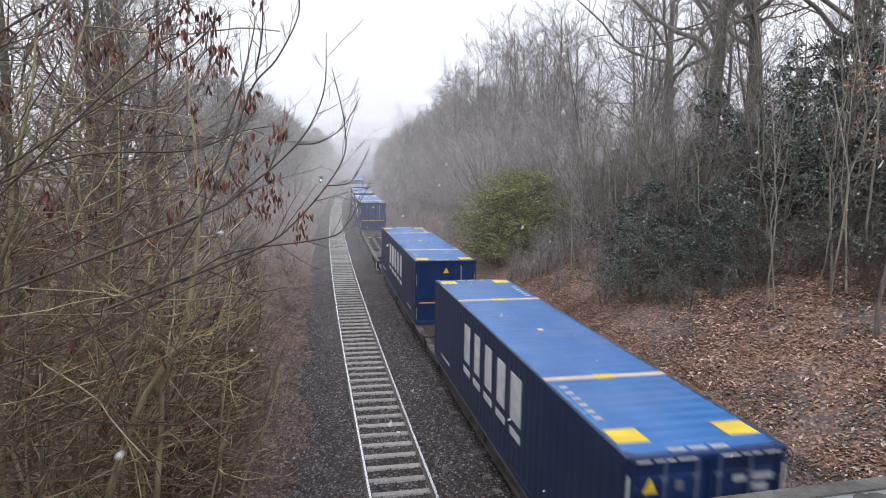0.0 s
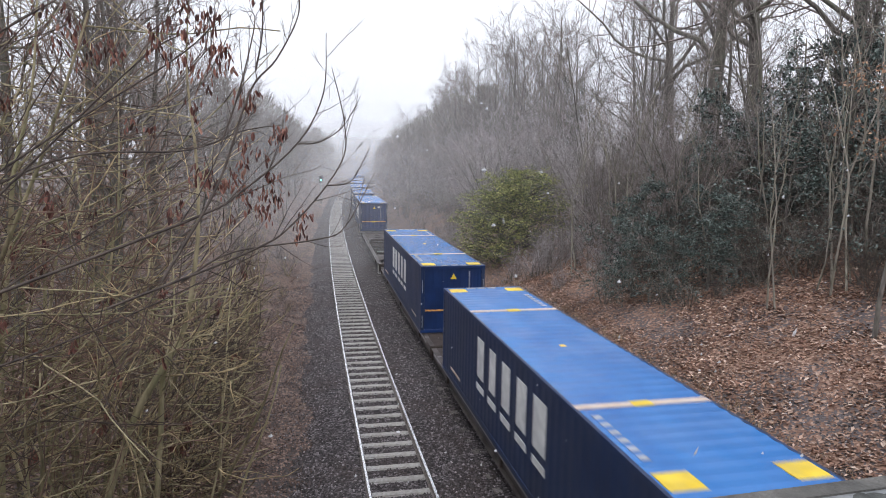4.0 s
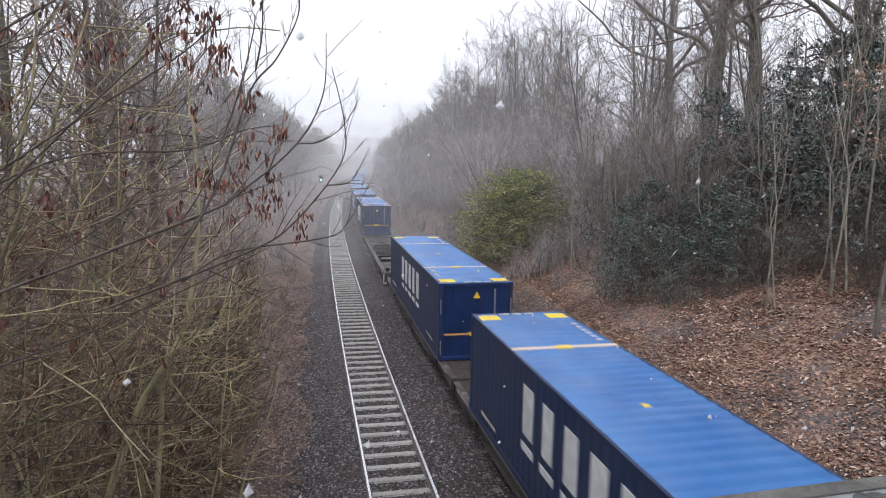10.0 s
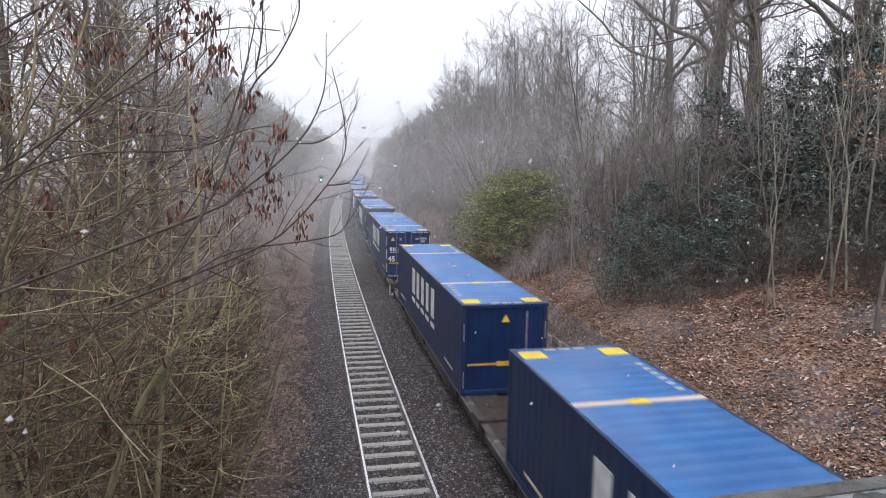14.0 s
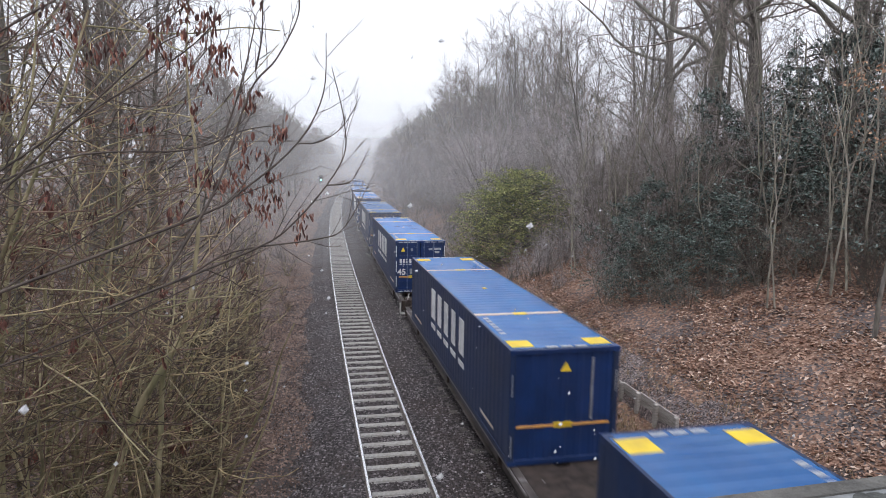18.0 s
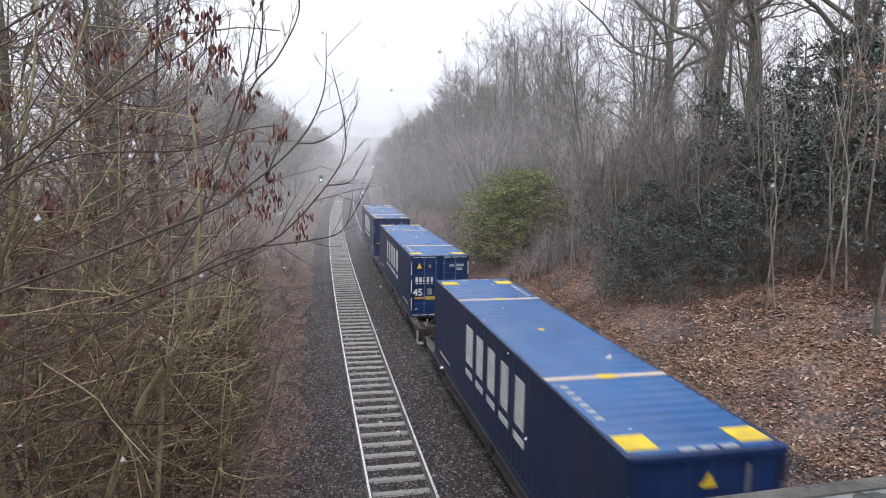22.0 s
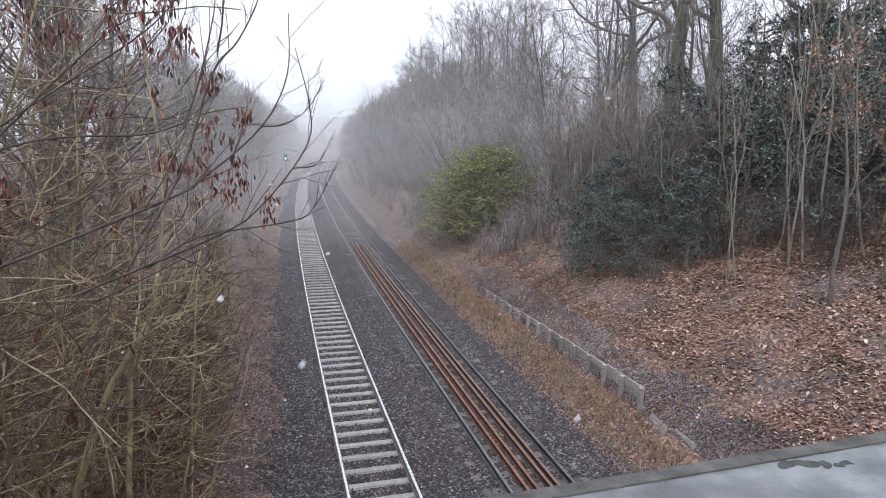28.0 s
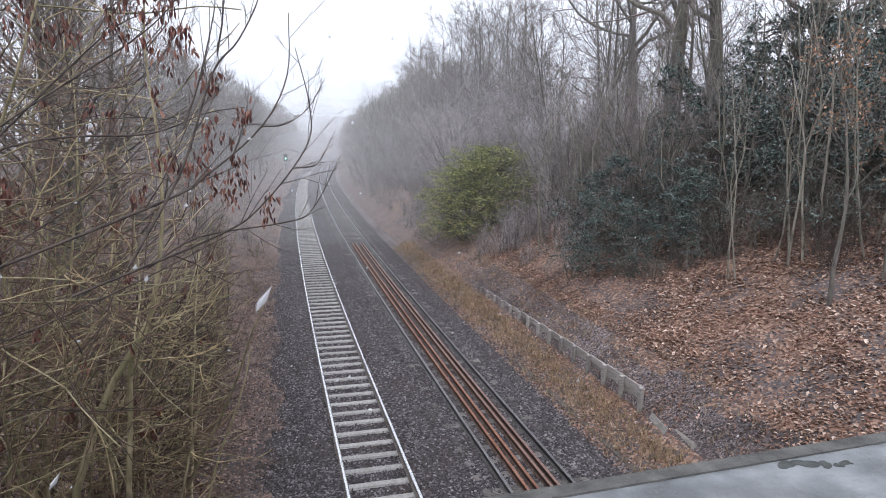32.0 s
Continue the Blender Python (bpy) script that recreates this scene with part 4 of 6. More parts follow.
def forks(rng, path, count, lo, hi, spread, ratio, rr, segs, wander, lift, thin, taper=0.35):
    """Side branches of one path."""
    out = []
    length = sum((path[i + 1][0] - path[i][0]).length for i in range(len(path) - 1))
    for i in range(count):
        f = lo + (hi - lo) * (i + rng.random()) / count
        p, r, d = along(path, min(f, 0.999))
        side = d.cross(Vector((rng.gauss(0, 1), rng.gauss(0, 1), rng.gauss(0, 1)))).normalized()
        a = math.radians(rng.uniform(*spread))
        r0 = max(thin, r * rr)
        out.append(limb(rng, p, d * math.cos(a) + side * math.sin(a), length * ratio * (1.15 - 0.65 * f) * rng.uniform(0.7, 1.25), r0, max(thin * 0.6, r0 * taper), segs, wander, lift))
    return out


def leaf_cloud(name, spots, material, size, rng, droop=0.3):
    """Many small folded leaves at the given spots."""
    verts, faces = [], []
    for p in spots:
        s = size * rng.uniform(0.6, 1.35)
        d = Vector((rng.gauss(0, 1), rng.gauss(0, 1), rng.gauss(0, 0.5) - droop)).normalized()
        w = d.cross(Vector((rng.gauss(0, 1), rng.gauss(0, 1), rng.gauss(0, 1)))).normalized() * (s * 0.28)
        n = d.cross(w).normalized() * (s * 0.10)
        b = len(verts)
        mid, tip = p + d * (s * 0.5), p + d * s
        for q in (p, mid + w + n, tip, mid - w + n):
            verts.append((q.x, q.y, q.z))
        faces += [(b, b + 1, b + 2), (b, b + 2, b + 3)]
    return mesh_of(name, verts, faces, material)


def bare_tree(seed, height, girth, label, first=0.3, limbs=16, sub=7, fine=5, thin=0.010, spread=(30, 62), lean=0.05, bark=None, twig=None, ratio=0.48, leaves=None, name="bare_tree", category="tree", split=False, rr=0.45, ivy=None):
    rng = random.Random(seed)
    t = thing(name, label, category, group="trees of the cutting")
    trunk = limb(rng, (0, 0, -0.5), (rng.uniform(-lean, lean), rng.uniform(-lean, lean), 1), height, girth, thin * 1.5, 10, lean, 0.03)
    big = forks(rng, trunk, limbs, first, 0.98, spread, ratio, rr, 6, 0.19, 0.11, thin * 1.8)
    mid = [f for b in big for f in forks(rng, b, sub, 0.2, 1.0, (25, 60), 0.5, 0.55, 3, 0.14, 0.08, thin * 1.2)]
    tw = [f for b in mid for f in forks(rng, b, fine, 0.15, 1.0, (25, 60), 0.5, 0.6, 1, 0.16, 0.06, thin * 0.8)]
    if split:
        part("trunk", tube_mesh("trunk", [trunk], 8, bark or M_BARK), None, t)
        for b in big:
            part("limb", tube_mesh("limb", [b], 5, bark or M_BARK), None, t)
    else:
        part("trunk", tube_mesh("trunk", [trunk] + big, 5, bark or M_BARK), None, t)
    tagged(part("crown", tube_mesh("crown", mid + tw, 3, twig or M_TWIG), None, t, "bare winter twigs"), kind="stuff")
    if leaves:
        m, share, size = leaves
        spots = [along(b, rng.random())[0] + Vector((rng.gauss(0, 0.08), rng.gauss(0, 0.08), rng.gauss(-0.04, 0.06))) for b in mid + tw if rng.random() < share for _ in range(rng.randint(2, 5))]
        tagged(part("foliage", leaf_cloud("foliage", spots, m, size, rng, 0.9), None, t, "withered brown leaves still hanging"), kind="stuff")
    if ivy:
        count, spread_ = ivy
        spots = []
        for path, n, top in [(trunk, count, 0.8)] + [(b, count // 12, 0.75) for b in big]:
            for _ in range(n):
                f = rng.random()
                q = along(path, f * top)[0]
                k = spread_ * (1.25 - 0.7 * f) * (1.0 if path is trunk else 0.55)
                spots.append(q + Vector((rng.gauss(0, k), rng.gauss(0, k), rng.gauss(0, 0.2))))
        tagged(part("ivy", leaf_cloud("ivy", spots, M_IVY, 0.17, rng, 0.5), None, t, "dark ivy climbing the trunk"), kind="stuff")
    return t


def bush(seed, height, stems, label, arch=0.02, sub=6, fine=4, thin=0.006, bark=None, twig=None, spread=0.5, leaves=None, name="bare_shrub", r=0.035, fan=(22, 65), wild=0.13):
    """A many-stemmed shrub."""
    rng = random.Random(seed)
    t = thing(name, label, "shrub", group="shrubs of the cutting")
    st = []
    for i in range(stems):
        a = rng.uniform(0, 2 * math.pi)
        out = rng.uniform(0.05, spread)
        st.append(limb(rng, (rng.gauss(0, 0.35), rng.gauss(0, 0.35), -0.3), (math.cos(a) * out, math.sin(a) * out, 1), height * rng.uniform(0.6, 1.1), r * rng.uniform(0.5, 1.3), thin, 8, 0.09, arch))
    mid = [f for b in st for f in forks(rng, b, sub, 0.15, 1.0, fan, 0.42, 0.5, 3, wild, 0.05, thin)]
    tw = [f for b in mid for f in forks(rng, b, fine, 0.1, 1.0, (25, 65), 0.5, 0.6, 1, 0.15, 0.04, thin * 0.6)]
    tagged(part("stem", tube_mesh("stem", st, 5, bark or M_OLIVE), None, t), kind="stuff")
    tagged(part("crown", tube_mesh("crown", mid + tw, 3, twig or M_OLTWIG), None, t, "tangle of bare twigs"), kind="stuff")
    if leaves:
        m, share, size = leaves
        spots = []
        for b in tw:
            if rng.random() < share:
                q = along(b, rng.random())[0]
                spots += [q + Vector((rng.gauss(0, 0.04), rng.gauss(0, 0.04), rng.gauss(0, 0.05))) for _ in range(rng.randint(1, 5))]
        tagged(part("foliage", leaf_cloud("foliage", spots, m, size, rng, 0.9), None, t, "withered russet leaves still hanging"), kind="stuff")
    return t


def evergreen(seed, width, height, count, size, material, label, name, tiers=True, inner=0.5):
    """A leafy bush: stem, sagging boughs, and sprays of small leaves with gaps between them."""
    rng = random.Random(seed)
    t = thing(name, label, "shrub", group="evergreens of the cutting")
    trunk = limb(rng, (0, 0, -0.4), (0, 0, 1), height * 0.95, 0.11, 0.02, 8, 0.05, 0.02)
    boughs = []
    n = 34 if tiers else 90
    for i in range(n):
        f = (i + rng.random()) / n
        a = rng.uniform(0, 2 * math.pi)
        shape = (1.0 - 0.95 * f ** 2.0) ** 0.5 if not tiers else (1.0 - 0.72 * f)
        ln = width * shape * (rng.uniform(0.5, 1.3) if tiers else rng.uniform(0.6, 1.15))
        z = height * (0.06 + 0.86 * f)
        p = along(trunk, min(0.99, max(0.02, z / (height * 0.95))))[0]
        boughs.append(limb(rng, p, (math.cos(a), math.sin(a), 0.28), ln, 0.03, 0.008, 5, 0.08, -0.05 if tiers else 0.05))
    sprays = [s for b in boughs for s in forks(rng, b, 8, 0.2, 1.0, (30, 70), 0.42, 0.5, 3, 0.12, -0.03 if tiers else 0.04, 0.006)]
    part("trunk", tube_mesh("trunk", [trunk], 6, M_BARK), None, t)
    tagged(part("branching", tube_mesh("branching", boughs + sprays, 3, M_TWIG), None, t), kind="stuff")
    spots = []
    per = max(1, count // len(sprays))
    for s in sprays:
        for _ in range(per):
            q = along(s, rng.random() ** 0.7)[0]
            spots.append(q + Vector((rng.gauss(0, 0.08), rng.gauss(0, 0.08), rng.gauss(0, 0.035))))
    tagged(part("crown", leaf_cloud("crown", spots, material, size, rng, 0.25), None, t), kind="stuff")
    return t


def stand(proto, x, y, scale=1.0, turn=0.0, z=None, squash=1.0):
    """Puts a copy of a plant on the ground."""
    z = ground_at(x, y) - 0.05 if z is None else z
    m = pose(x, y, z, 0, 0, turn) @ Matrix.Diagonal((scale, scale, scale * squash, 1))
    if proto.get("placed"):
        return copy_thing(proto, m)
    proto["placed"] = 1
    proto.matrix_basis = m
    return proto


def leaf_bunch(name, spots, rng, size, material, count=(7, 15)):
    """Withered leaves hanging in bunches."""
    pts = []
    for q in spots:
        pts += [q + Vector((rng.gauss(0, 0.032), rng.gauss(0, 0.04), rng.gauss(-0.03, 0.045))) for _ in range(rng.randint(*count))]
    verts, faces = [], []
    for p in pts:
        s = size * rng.uniform(0.6, 1.3)
        d = Vector((rng.gauss(0, 0.25), rng.gauss(0, 0.25), -1)).normalized() * s
        a = rng.uniform(0, 6.28)
        w = Vector((math.cos(a), math.sin(a), 0)) * s * rng.uniform(0.10, 0.22)
        k = Vector((-math.sin(a), math.cos(a), 0)) * s * 0.12
        b = len(verts)
        for q in (p, p + d * 0.35 + w + k, p + d * 0.75 + w * 0.8 + k, p + d, p + d * 0.75 - w * 0.8 + k, p + d * 0.35 - w + k, p + d * 0.5 - k * 0.5):
            verts.append(q[:])
        faces += [(b, b + 1, b + 6), (b + 1, b + 2, b + 6), (b + 2, b + 3, b + 6), (b + 3, b + 4, b + 6), (b + 4, b + 5, b + 6), (b + 5, b, b + 6)]
    return mesh_of(name, verts, faces, material)


def kept(path, x, y):
    """The run of a bough up to the clear space over the line."""
    out = []
    a = path[0][0]
    slack = 1.3 * noise.noise((a.x * 5.1, a.y * 5.3, a.z * 4.7)) - 0.1
    for p, r in path:
        if x + p.x > slack - 2.35 - 0.05 * (y + p.y):
            break
        out.append((p, r))
    return out


def sweeping_shrub(seed, x, y, height, stems, reach, label, leafy=0.0, thin=0.0088, bark=None, twig=None):
    """A leggy shrub whose boughs sweep out over the line and turn up at their ends."""
    rng = random.Random(seed)
    t = thing("overhanging_shrub", label, "shrub", group="shrubs of the cutting", at=pose(x, y, ground_at(x, y)))
    st, long_, side, fine = [], [], [], []
    for i in range(stems):
        st.append(limb(rng, (rng.gauss(0, 0.3), rng.gauss(0, 0.5), -0.3), (rng.uniform(-0.12, 0.25), rng.uniform(-0.2, 0.2), 1), height * rng.uniform(0.7, 1.1), rng.uniform(0.03, 0.065), 0.012, 9, 0.07, 0.02))
    for b in st:
        for i in range(9):
            p, r, d = along(b, 0.18 + 0.81 * (i + rng.random()) / 9)
            a = math.radians(rng.gauss(5, 50))
            long_.append(limb(rng, p, (math.cos(a), math.sin(a) * 0.8, rng.uniform(-0.25, 0.7)), reach * rng.uniform(0.6, 1.45), max(0.010, r * 0.45), 0.006, 12, 0.085, 0.022))
    for b in long_:
        side += forks(rng, b, 5, 0.12, 0.98, (20, 65), 0.50, 0.6, 8, 0.12, 0.045, thin)
    for b in side:
        fine += forks(rng, b, 2, 0.2, 1.0, (20, 65), 0.52, 0.7, 4, 0.15, 0.05, thin * 0.62)
    long_, side, fine = [[kept(b, x, y) for b in g if len(kept(b, x, y)) > 1] for g in (long_, side, fine)]
    for b in st:
        part("stem", tube_mesh("stem", [b], 6, bark or M_OLIVE), None, t)
    tagged(part("branching", tube_mesh("branching", long_, 4, M_OLIVE), None, t, "long sweeping boughs"), kind="stuff")
    tagged(part("crown", tube_mesh("crown", side + fine, 3, twig or M_OLTWIG), None, t, "arching bare twigs"), kind="stuff")
    if leafy:
        spots = [along(b, rng.random())[0] for b in side + fine if rng.random() < leafy]
        tagged(part("foliage", leaf_bunch("foliage", spots, rng, 0.10, M_DEADLEAF), None, t, "withered russet leaves in hanging bunches"), kind="stuff")
    return t


rng = random.Random(11)
oaks = [bare_tree(s, 19, 0.60, "tall bare oak with grey-green bark and crooked limbs", 0.42, 14, 9, 7, 0.014, (35, 78), ratio=0.52, split=True, rr=0.5, lean=0.025) for s in (1, 2)]
ivied = [bare_tree(s, 14, 0.24, "bare woodland tree clad in dark ivy", 0.22, 18, 7, 5, 0.011, (30, 75), ratio=0.36, rr=0.42, ivy=(1500, 0.55)) for s in (14, 15)]
poles = [bare_tree(s, 13, 0.10, "slender bare woodland tree with upright branches", 0.30, 18, 7, 5, 0.010, (25, 55), ratio=0.32, rr=0.4) for s in (3, 4, 5)]
crowns = [bare_tree(s, 16, 0.24, "bare broad-crowned tree in the misty wood", 0.18, 22, 9, 7, 0.013, (35, 72), ratio=0.42, rr=0.38) for s in (6, 7)]
saplings = [bare_tree(s, 8.5, 0.042, "thin pale sapling with few twigs", 0.35, 7, 4, 3, 0.006, (25, 60), ratio=0.26, bark=M_PALEBARK, name="sapling", lean=0.11, split=True) for s in (8, 9)]
scrubs = [bush(s, 5.4, 15, "tangled grey-brown bare scrub", 0.01, 8, 5, 0.010, M_BARK, M_TWIG, 0.7, name="bare_scrub") for s in (21, 22)]
pale_scrub = bush(23, 4.2, 9, "bare pale-twigged shrub among the holly", 0.0, 7, 3, 0.009, M_BARK, M_PALETWIG, 0.8, r=0.03, fan=(30, 85), name="bare_scrub")
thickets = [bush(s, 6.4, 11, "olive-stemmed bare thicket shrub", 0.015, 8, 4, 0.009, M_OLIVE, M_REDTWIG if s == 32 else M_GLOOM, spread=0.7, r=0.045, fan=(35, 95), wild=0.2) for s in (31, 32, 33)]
russets = [bush(s, 6.0, 9, "bare thicket shrub with russet twigs", 0.02, 7, 4, 0.006, M_OLIVE, M_REDTWIG, 0.5, leaves=(M_DEADLEAF, 0.03, 0.10), r=0.04) for s in (34, 35)]
brushwood = [bush(s, 9.6, 20, "dense bare brushwood, its twigs paled to mauve-grey as by haze", 0.01, 12, 5, 0.010, M_BARK, M_BRUSH, 0.55, r=0.045, fan=(30, 85), wild=0.26, name="brushwood") for s in (24, 25)]
low_scrub = bush(26, 2.3, 18, "low grey-brown tangled scrub at the foot of the bank", 0.0, 8, 4, 0.008, M_BARK, M_BRUSH, 0.8, r=0.02, fan=(30, 85), wild=0.2, name="low_scrub")
dark_scrub = bush(27, 3.4, 16, "tangled undergrowth under the trees, its twigs coloured dark as in shade", 0.0, 9, 5, 0.009, M_BARK, M_GLOOM, 0.8, r=0.025, fan=(30, 90), wild=0.24, name="bare_scrub")
beech = bare_tree(12, 8.5, 0.075, "thin young beech holding tan withered leaves", 0.35, 11, 5, 3, 0.007, (35, 65), ratio=0.3, bark=M_BARK, leaves=(M_TANLEAF, 0.42, 0.115), name="young_beech", split=True)
hollies = [evergreen(s, 3.0, 5.2, 6500, 0.105, M_HOLLY, "dark blue-green evergreen holly with drooping boughs", "holly_bush") for s in (41, 42)]
laurel = evergreen(43, 2.5, 4.4, 19000, 0.075, M_LAUREL, "yellow-green rounded evergreen bush on the bank", "laurel_bush", tiers=False)

# right-hand bank: holly clump, laurel, scrub, saplings, then the taller wood behind
for x, y, s in ((11.9, 25.4, 0.78), (12.9, 23.9, 0.82), (13.9, 23.0, 0.95), (14.9, 22.6, 0.95), (13.4, 27.0, 1.05), (15.3, 25.2, 1.0), (17.4, 23.2, 1.1), (19.5, 25, 1.15), (17.2, 28.5, 0.9), (21.5, 22, 1.4), (18.6, 19.4, 1.1), (20.6, 18.2, 1.25), (23.6, 24.5, 1.7), (24.5, 19.5, 1.5)):
    stand(hollies[int(x * 10) % 2], x, y, s, rng.uniform(0, 360))
stand(laurel, 10.3, 40.0, 1.5, 20, squash=0.84)
stand(laurel, 12.5, 41.0, 1.2, 130, squash=0.88)
for x, y, s in ((11.7, 36.6, 0.50), (12.6, 37.2, 0.62), (9.9, 43, 0.45), (13.9, 38.0, 0.75), (11.0, 47, 0.7), (12.9, 33.5, 0.5), (14.2, 31.8, 0.75)):
    stand(scrubs[int(x * 10) % 2], x, y, s, rng.uniform(0, 360))
for x, y, s in ((13.8, 18.95, 0.9), (15.3, 18.3, 1.1), (15.7, 18.0, 0.95), (14.4, 23.2, 1.0), (16.4, 22.2, 1.15), (18.4, 20.5, 1.2), (16.6, 24.0, 1.2), (14.5, 36.2, 0.95), (14.6, 31, 1.1), (16.2, 34, 1.2), (12.6, 30.5, 0.85), (19.5, 22, 1.2), (17.5, 17.0, 1.1), (20.5, 24.0, 1.3), (16.6, 16.4, 0.9), (15.2, 27.2, 1.1)):
    stand(saplings[int(x * 10) % 2], x, y, s, rng.uniform(0, 360))
for x, y, s in ((10.7, 33.8, 1.0), (9.9, 35.0, 0.85), (11.6, 33.3, 1.15), (11.2, 34.8, 1.2), (12.6, 34.6, 1.2), (13.6, 35.6, 1.3), (10.3, 46, 1.2), (10.6, 30.2, 0.6), (12.2, 29.2, 0.9), (13.2, 28.6, 1.0), (9.2, 43.5, 1.0), (9.5, 48, 1.2), (9.8, 52, 1.3), (14.3, 33.8, 1.5), (13.6, 31.4, 1.2), (15.0, 29.8, 1.5)):
    stand(low_scrub, x, y, s, rng.uniform(0, 360))
for x, y, s, q in ((13.75, 19.3, 0.8, 1.1), (15.9, 18.8, 1.4, 0.85), (17.4, 18.9, 1.2, 1.0), (16.3, 18.4, 0.9, 1.1), (15.0, 21.8, 1.0, 1.2), (15.2, 18.9, 0.8, 1.0), (13.0, 27.6, 1.0, 1.0), (13.9, 29.5, 1.1, 1.0), (18.2, 18.2, 1.1, 1.1), (19.3, 19.6, 1.3, 1.0)):
    stand(saplings[int(y * 10) % 2], x, y, s, rng.uniform(0, 360), squash=q)
for k, (x, y, s) in enumerate(((11.6, 31.2, 0.8), (12.4, 32.4, 0.95), (13.2, 30.6, 0.9), (14.1, 32.8, 1.05), (15.0, 33.6, 1.1), (15.8, 31.6, 1.15), (16.8, 32.6, 1.2), (17.6, 30.2, 1.2), (18.8, 31.8, 1.25), (12.0, 35.4, 0.9))):
    stand(saplings[k % 2], x, y, s, 67 * k)
stand(beech, 14.0, 15.2, 1.0, 75)
stand(beech, 15.8, 15.0, 1.1, 200)
for i in range(16):
    stand(scrubs[i % 2], rng.uniform(14.5, 25), rng.uniform(27, 37), rng.uniform(1.5, 2.1), rng.uniform(0, 360))
for x, y, s in ((11.0, 25.6, 0.7), (11.9, 24.0, 0.62), (12.7, 22.6, 0.7), (13.5, 21.6, 0.75), (14.6, 20.9, 0.8), (15.9, 20.4, 0.95), (17.2, 19.2, 0.9), (13.4, 24.6, 1.2), (15.6, 23.4, 1.3), (18.4, 21.4, 1.4), (12.6, 27.6, 1.0)):
    stand(pale_scrub, x, y, s, rng.uniform(0, 360))
for x, y, s in ((14.9, 21.0, 0.8), (16.2, 19.9, 0.9), (16.4, 18.2, 0.8), (17.4, 17.4, 0.9), (15.8, 17.0, 0.7), (18.2, 19.0, 1.0), (16.9, 15.6, 0.8), (18.8, 16.6, 1.0), (19.6, 18.6, 1.2), (17.6, 21.2, 1.1), (20.8, 16.4, 1.2), (18.2, 14.6, 0.9), (21.5, 19.6, 1.4), (19.8, 21.4, 1.3), (16.0, 23.2, 1.2), (13.2, 25.6, 0.9), (14.6, 28.2, 1.2)):
    stand(dark_scrub, x, y, s, rng.uniform(0, 360))
for k, (x, y, s) in enumerate(((23.6, 26.4, 0.8), (28.0, 24.0, 1.0), (19.2, 50.0, 0.85))):
    stand(ivied[k % 2], x, y, s, 70 * k)
for k, (x, y, s) in enumerate(((18.0, 29.2, 1.15), (20.0, 27.0, 1.25), (22.0, 25.0, 1.35), (23.2, 22.4, 1.35), (22.4, 28.0, 1.4), (24.4, 20.6, 1.4))):
    stand(hollies[k % 2], x, y, s, 61 * k, squash=1.3)
for k, (x, y, s) in enumerate(((18.4, 26.0, 1.5), (20.2, 27.6, 1.8), (22.4, 26.4, 1.9), (24.6, 27.8, 2.1), (22.0, 24.0, 1.7), (26.5, 24.5, 2.0), (17.0, 29.4, 1.6), (19.6, 31.0, 1.9), (23.6, 30.6, 2.1), (25.6, 21.5, 2.0))):
    stand(dark_scrub, x, y, s, 47 * k)
stand(hollies[0], 20.4, 21.3, 0.9, 30, squash=2.5)
for k, (x, y, s) in enumerate(((18.5, 84, 1.0), (23.0, 74, 1.0), (29.5, 56, 1.15), (25.6, 50, 1.05), (30.5, 46, 1.1), (31.5, 62, 1.2))):
    stand(crowns[k % 2], x, y, s, 50 * k)
for i in range(11):
    y = rng.uniform(42, 85)
    stand(crowns[i % 2], bend(y) + rng.uniform(18, 30), y, rng.uniform(0.85, 1.2), rng.uniform(0, 360))
for i in range(7):
    stand(crowns[i % 2], rng.uniform(26, 46), rng.uniform(27, 50), rng.uniform(1.0, 1.3), rng.uniform(0, 360))
for x, y, s in ((20.9, 34, 1.05), (23.7, 34, 1.08)):
    stand(oaks[0 if x < 23 else 1], x, y, s, 40 * x)
for x, y, s, i in ((29, 27, 1, 0), (33, 36, 1.1, 1), (31, 55, 1.1, 0)):
    stand(oaks[i], x, y, s, rng.uniform(0, 360))
for i in range(24):
    y = rng.uniform(24, 62)
    x = bend(y) + rng.uniform(15, 34) + max(0, 6 - 0.1 * y)
    stand(poles[i % 3], x, y, rng.uniform(0.75, 1.15), rng.uniform(0, 360))
for i in range(30):
    y = rng.uniform(27, 62)
    x = bend(y) + rng.uniform(16.5, 32) + max(0, 6 - 0.1 * y)
    stand(scrubs[i % 2], x, y, rng.uniform(1.5, 2.3), rng.uniform(0, 360))
for i in range(40):
    y = rng.uniform(72, 150)
    x = bend(y) + rng.uniform(13.0, 32)
    stand((crowns + poles)[i % 5], x, y, rng.uniform(0.7, 1.12), rng.uniform(0, 360))
for i in range(66):
    y = 28 + 110 * rng.random() ** 1.3
    x = bend(y) + rng.uniform(12.5, 27) - (3.0 if y > 50 else 0)
    stand(scrubs[i % 2], x, y, rng.uniform(0.85, 1.6), rng.uniform(0, 360))
for i in range(44):
    y = 50 + 95 * rng.random() ** 1.3
    x = bend(y) + rng.uniform(8.3, 13.5)
    stand(scrubs[i % 2], x, y, rng.uniform(0.55, 1.15), rng.uniform(0, 360))
